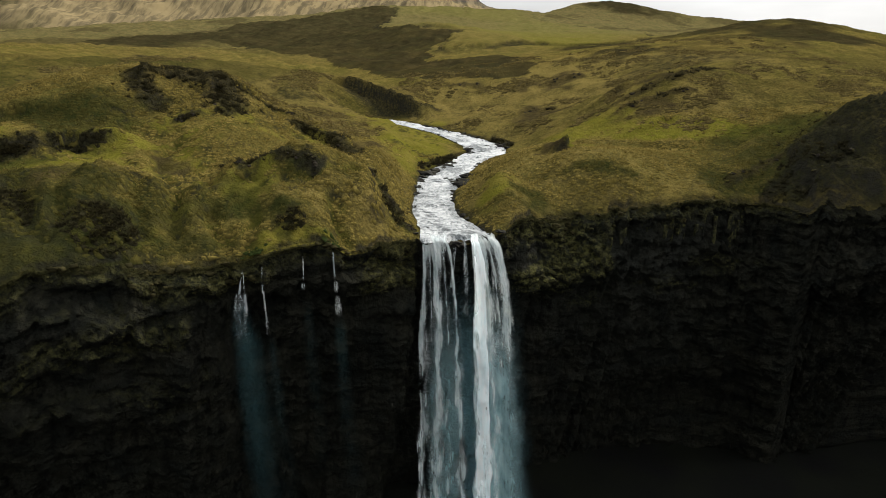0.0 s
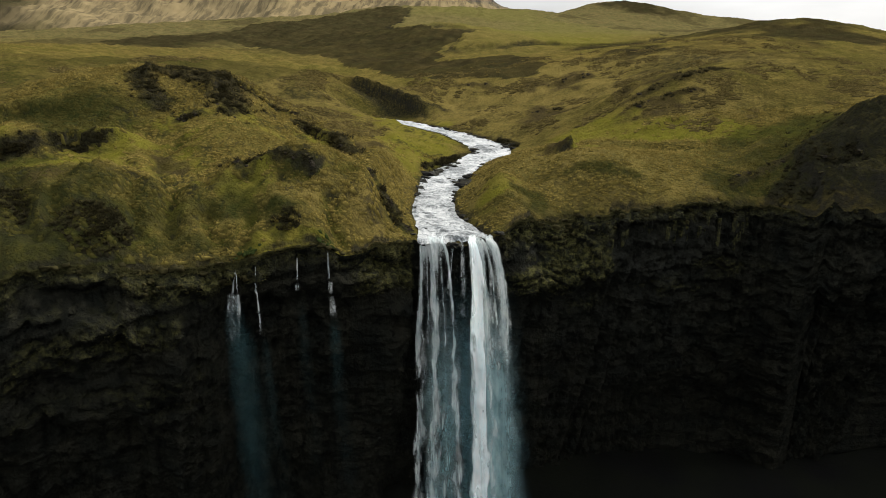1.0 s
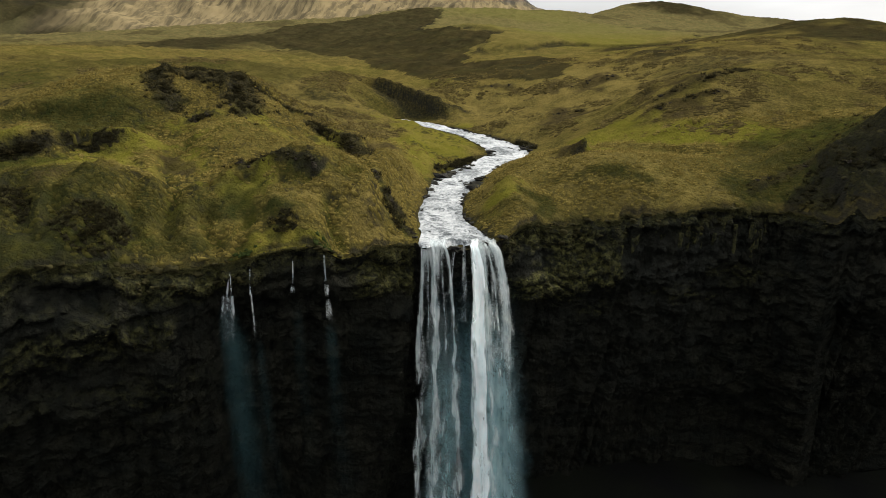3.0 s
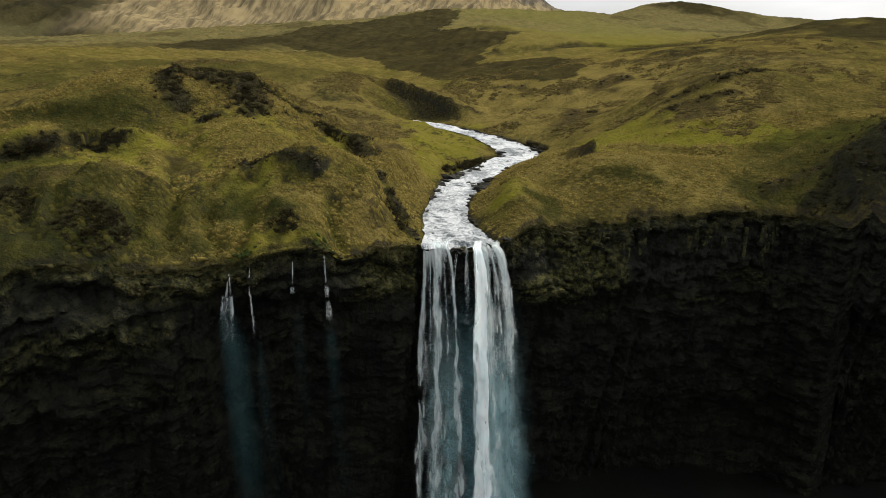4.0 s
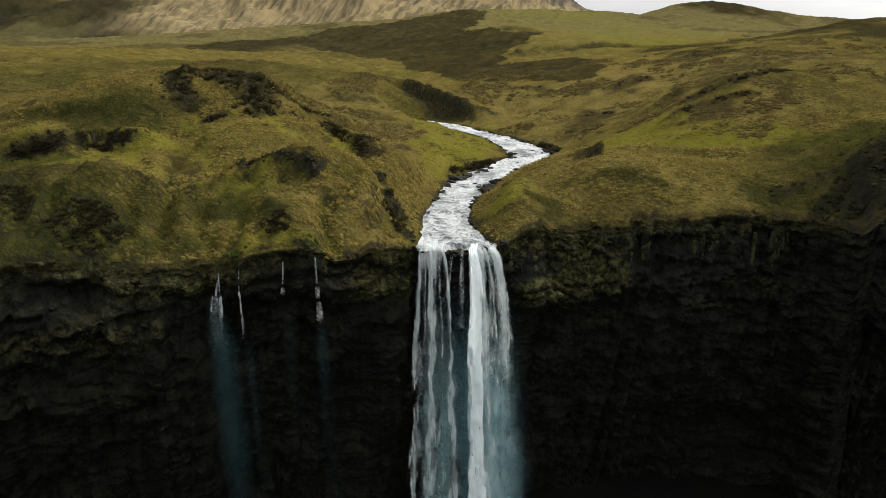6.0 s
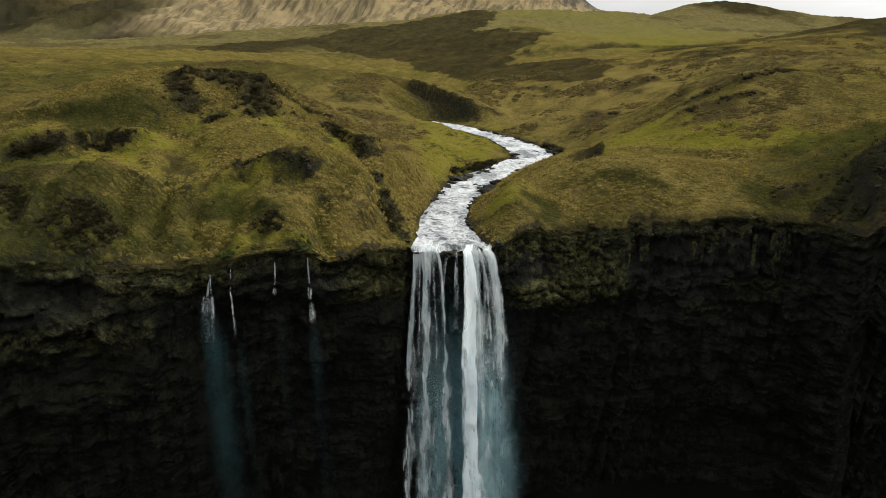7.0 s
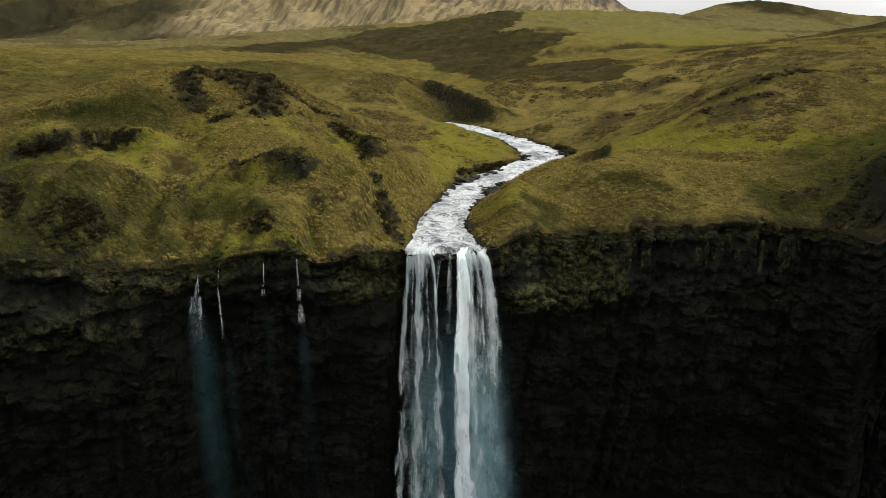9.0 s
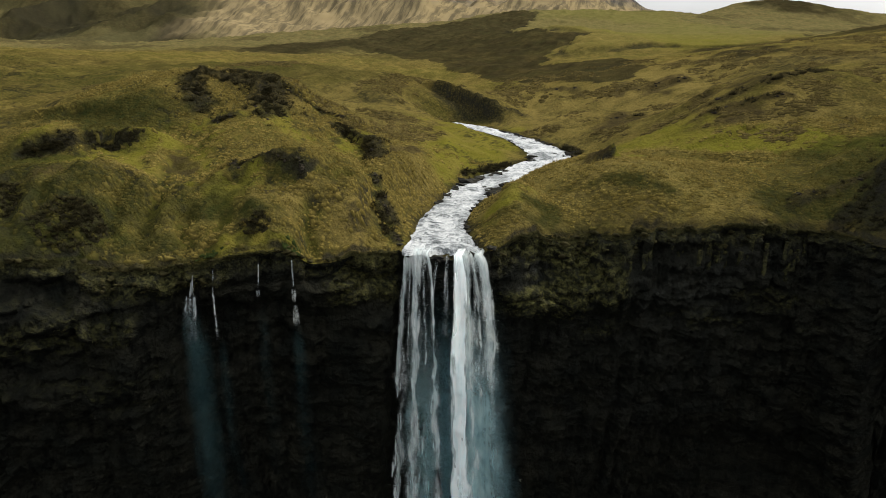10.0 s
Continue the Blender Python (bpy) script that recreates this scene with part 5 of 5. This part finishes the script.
def make_rim_turf():
    """Clods of turf that hang over the rim and grow on the ledges."""
    rng = np.random.default_rng(13)
    bm = bmesh.new()
    bmesh.ops.create_icosphere(bm, subdivisions=2, radius=1.0)
    unit = np.array([v.co[:] for v in bm.verts])
    tri = np.array([[v.index for v in f.verts] for f in bm.faces])
    bm.free()
    n = 620
    x = rng.uniform(-75, 75, n)
    x = x[np.abs(x - 2.2) > 7.0]
    d = -0.3 + 3.3 * rng.random(len(x)) ** 2
    y0, edge_z = rim_edge(x), np.interp(x, rim_x, rim_z)
    px, py, pz = cliff_point(x, y0, edge_z, np.maximum(d, 0))
    back = np.where(d < 1.2, rng.uniform(-0.2, 1.3, len(x)), -0.1)
    gone = (d > 0.8) & (moss(x, np.maximum(d, 0)) < 0.35 + 0.4 * rng.random(len(x)))
    ok = ~gone
    px, py, pz = px[ok], (py + back)[ok], (pz + np.where(d < 1.2, 0.25, 0.1))[ok]
    size = 0.13 + 0.35 * rng.random(len(px)) ** 1.8
    k = 1 + 0.9 * rough(unit[None, :, 0] * 1.7 + px[:, None], unit[None, :, 1] * 1.7 + py[:, None], unit[None, :, 2] * 1.7 + 0.01, 2, 161)
    verts = unit[None] * k[..., None] * size[:, None, None] * np.array([1.3, 0.9, 0.8]) + np.stack([px, py, pz], axis=-1)[:, None]
    faces = tri[None] + (np.arange(len(px)) * len(unit))[:, None, None]
    me = mesh_from("rim_turf", verts.reshape(-1, 3), faces.reshape(-1, 3), tuft_paint("turf_clods", (0.028, 0.026, 0.012), (0.088, 0.077, 0.032), 0.25))
    tagged(new("rim_turf", me), "brown and green turf clods overhanging the cliff edge", "turf", kind="stuff")
    k = 150000
    gx = rng.uniform(-75, 95, k)
    gd = (15 + 12 * step(-26, -30, gx) + 9 * step(6, 10, gx) * step(40, 30, gx)) * rng.random(k) ** 1.25
    ok = (moss(gx, gd) * (0.6 + 0.4 * swirl(gx / 1.5, gd / 1.2, 0, 171)) > 0.15 + 0.6 * rng.random(k)) & (np.abs(gx - 2.2) > 6.8)
    ex = rng.uniform(-75, 60, 16000)
    ex = ex[(np.abs(ex - 2.2) > 6.5) & (swirl(ex / 2.3, 0 * ex, 0, 175) > -0.5)]
    gx, gd = np.concatenate([gx[ok], ex]), np.concatenate([gd[ok], rng.uniform(-0.1, 0.7, len(ex))])
    cx, cy, cz = cliff_point(gx, rim_edge(gx), np.interp(gx, rim_x, rim_z), np.maximum(gd, 0))
    verts, faces = blades(rng, cx, cy - 0.08, cz + 0.1 + 0.25 * (gd < 0.7), rng.uniform(0.2, 0.5, len(gx)), 5, -0.5, 0.6, 0.3)
    me = mesh_from("ledge_grass", verts, faces, tuft_paint("ledge_blades", (0.032, 0.032, 0.013), (0.082, 0.077, 0.029), 0.3), smooth=False)
    tagged(new("ledge_grass", me), "shaggy grass fringe on the cliff edge and ledges", "grass", kind="stuff")


def make_spring_moss():
    rng = np.random.default_rng(16)
    x = np.concatenate([rng.normal(-24.4, 0.7, 26), rng.normal(-15.3, 0.5, 14)])
    y = rim_edge(x) + 1.6 * rng.random(len(x)) ** 1.5
    r = rng.uniform(0.12, 0.3, len(x))
    me = cushions("spring_moss", rng, x, y, r, r * rng.uniform(0.3, 0.7, len(x)), cushion_paint("spring_moss", (0.014, 0.019, 0.007), (0.032, 0.044, 0.013), (0.056, 0.072, 0.023)), 0.0, 8, 0.9)
    tagged(new("spring_moss", me), "dull green moss round the springs of the side falls", "moss", kind="stuff")


make_tussocks()
make_spring_moss()
make_tufts()
make_scrub()
make_rim_turf()


BUSH_SPOTS = [(-29.3, 1.4, 1.5), (-28.2, 2.6, 1.3), (-35.5, 5.5, 1.0), (-24.0, 2.9, 1.0), (-22.4, 3.2, 1.0), (-72.5, 4.5, 1.8), (-70, 7, 1.6), (-52, 48, 1.8),
              (-50.6, 45, 1.6), (-53.5, 53, 1.8), (-34.5, 49, 1.6), (-32, 46.5, 1.5), (-26, 42, 1.5), (-23, 38.5, 1.6), (-11, 9, 1.3), (-9.8, 5, 1.3),
              (-8.4, 2.6, 1.1), (-21.6, -11, 1.2), (-20.6, -12, 1.1), (-38, 22, 0.7), (-44, -19, 1.3), (-41, -22, 1.2), (-39, -18.5, 1.1)]


# ---- single heather bushes that stand out on the banks ----
def bush_mesh(seed):
    """A dome of short woody twigs with many small leaves, uneven and open."""
    rng = np.random.default_rng(seed)
    n = 90
    a, e = rng.uniform(0, 2 * math.pi, n), np.arcsin(rng.uniform(0.0, 1.0, n))
    r = rng.uniform(0.45, 1.0, n)
    tip = np.stack([r * np.cos(a) * np.cos(e), r * np.sin(a) * np.cos(e), 0.75 * r * np.sin(e)], axis=-1)
    verts, faces = blades(rng, tip[:, 0], tip[:, 1], tip[:, 2], rng.uniform(0.10, 0.20, n), 9, 0.6, 0.9)
    side = np.stack([-np.sin(a), np.cos(a), 0 * a], axis=-1) * 0.035
    twig = np.stack([-side, side, tip], axis=1).reshape(-1, 3)
    faces = np.concatenate([faces, np.arange(len(twig)).reshape(-1, 3) + len(verts)])
    return mesh_from("heather_bush", np.concatenate([verts, twig]), faces, BUSH, smooth=False)


BUSH = tuft_paint("bush_leaves", (0.022, 0.020, 0.010), (0.070, 0.058, 0.023), 0.4)


def make_bushes():
    rng = random.Random(21)
    shapes = [bush_mesh(200 + k) for k in range(6)]
    spots = BUSH_SPOTS
    for x, y, r in spots:
        for _ in range(3 if r > 1.2 else 1):
            px, py = x + rng.uniform(-0.7, 0.7) * r, y + rng.uniform(-0.7, 0.7) * r
            ob = new("heather_bush", rng.choice(shapes))
            size = r * rng.uniform(0.7, 1.1)
            ob.matrix_basis = pose(px, py, float(land(np.array([px]), np.array([py]))[0]) - 0.1, 0, 0, rng.uniform(0, 360)) @ Matrix.Diagonal((size, size, size * rng.uniform(0.7, 1.0), 1))
            tagged(ob, "dark heather bush on the grassy bank", "bush", "heather bushes on the banks")


make_bushes()


# ---- columns of basalt under the rim ----
def make_columns():
    rng = random.Random(9)
    bm = bmesh.new()
    bmesh.ops.create_cone(bm, cap_ends=True, segments=6, radius1=1, radius2=0.94, depth=1)
    bmesh.ops.bevel(bm, geom=bm.edges[:], offset=0.05, segments=1, affect="EDGES")
    me = bpy.data.meshes.new("basalt_column")
    bm.to_mesh(me)
    bm.free()
    me.materials.append(CLIFF)
    me.color_attributes.new("cover", "FLOAT_COLOR", "POINT")
    x = 27.0
    while x < 54:
        x += rng.uniform(0.5, 1.1)
        if rng.random() < 0.25:
            continue
        tall = rng.uniform(2.0, 6.0)
        d0 = rng.uniform(1.0, 4.0)
        px, py, pz = (float(v[0]) for v in cliff_point(np.array([x]), rim_edge(np.array([x])), np.interp([x], rim_x, rim_z), np.array([d0 + tall / 2])))
        r = rng.uniform(0.38, 0.62)
        ob = new("basalt_column", me)
        ob.parent = cliff
        ob.matrix_basis = pose(px, py + 0.35, pz, rng.uniform(-3, 3), rng.uniform(-3, 3), rng.uniform(0, 60)) @ Matrix.Diagonal((r, r, tall, 1))


make_columns()
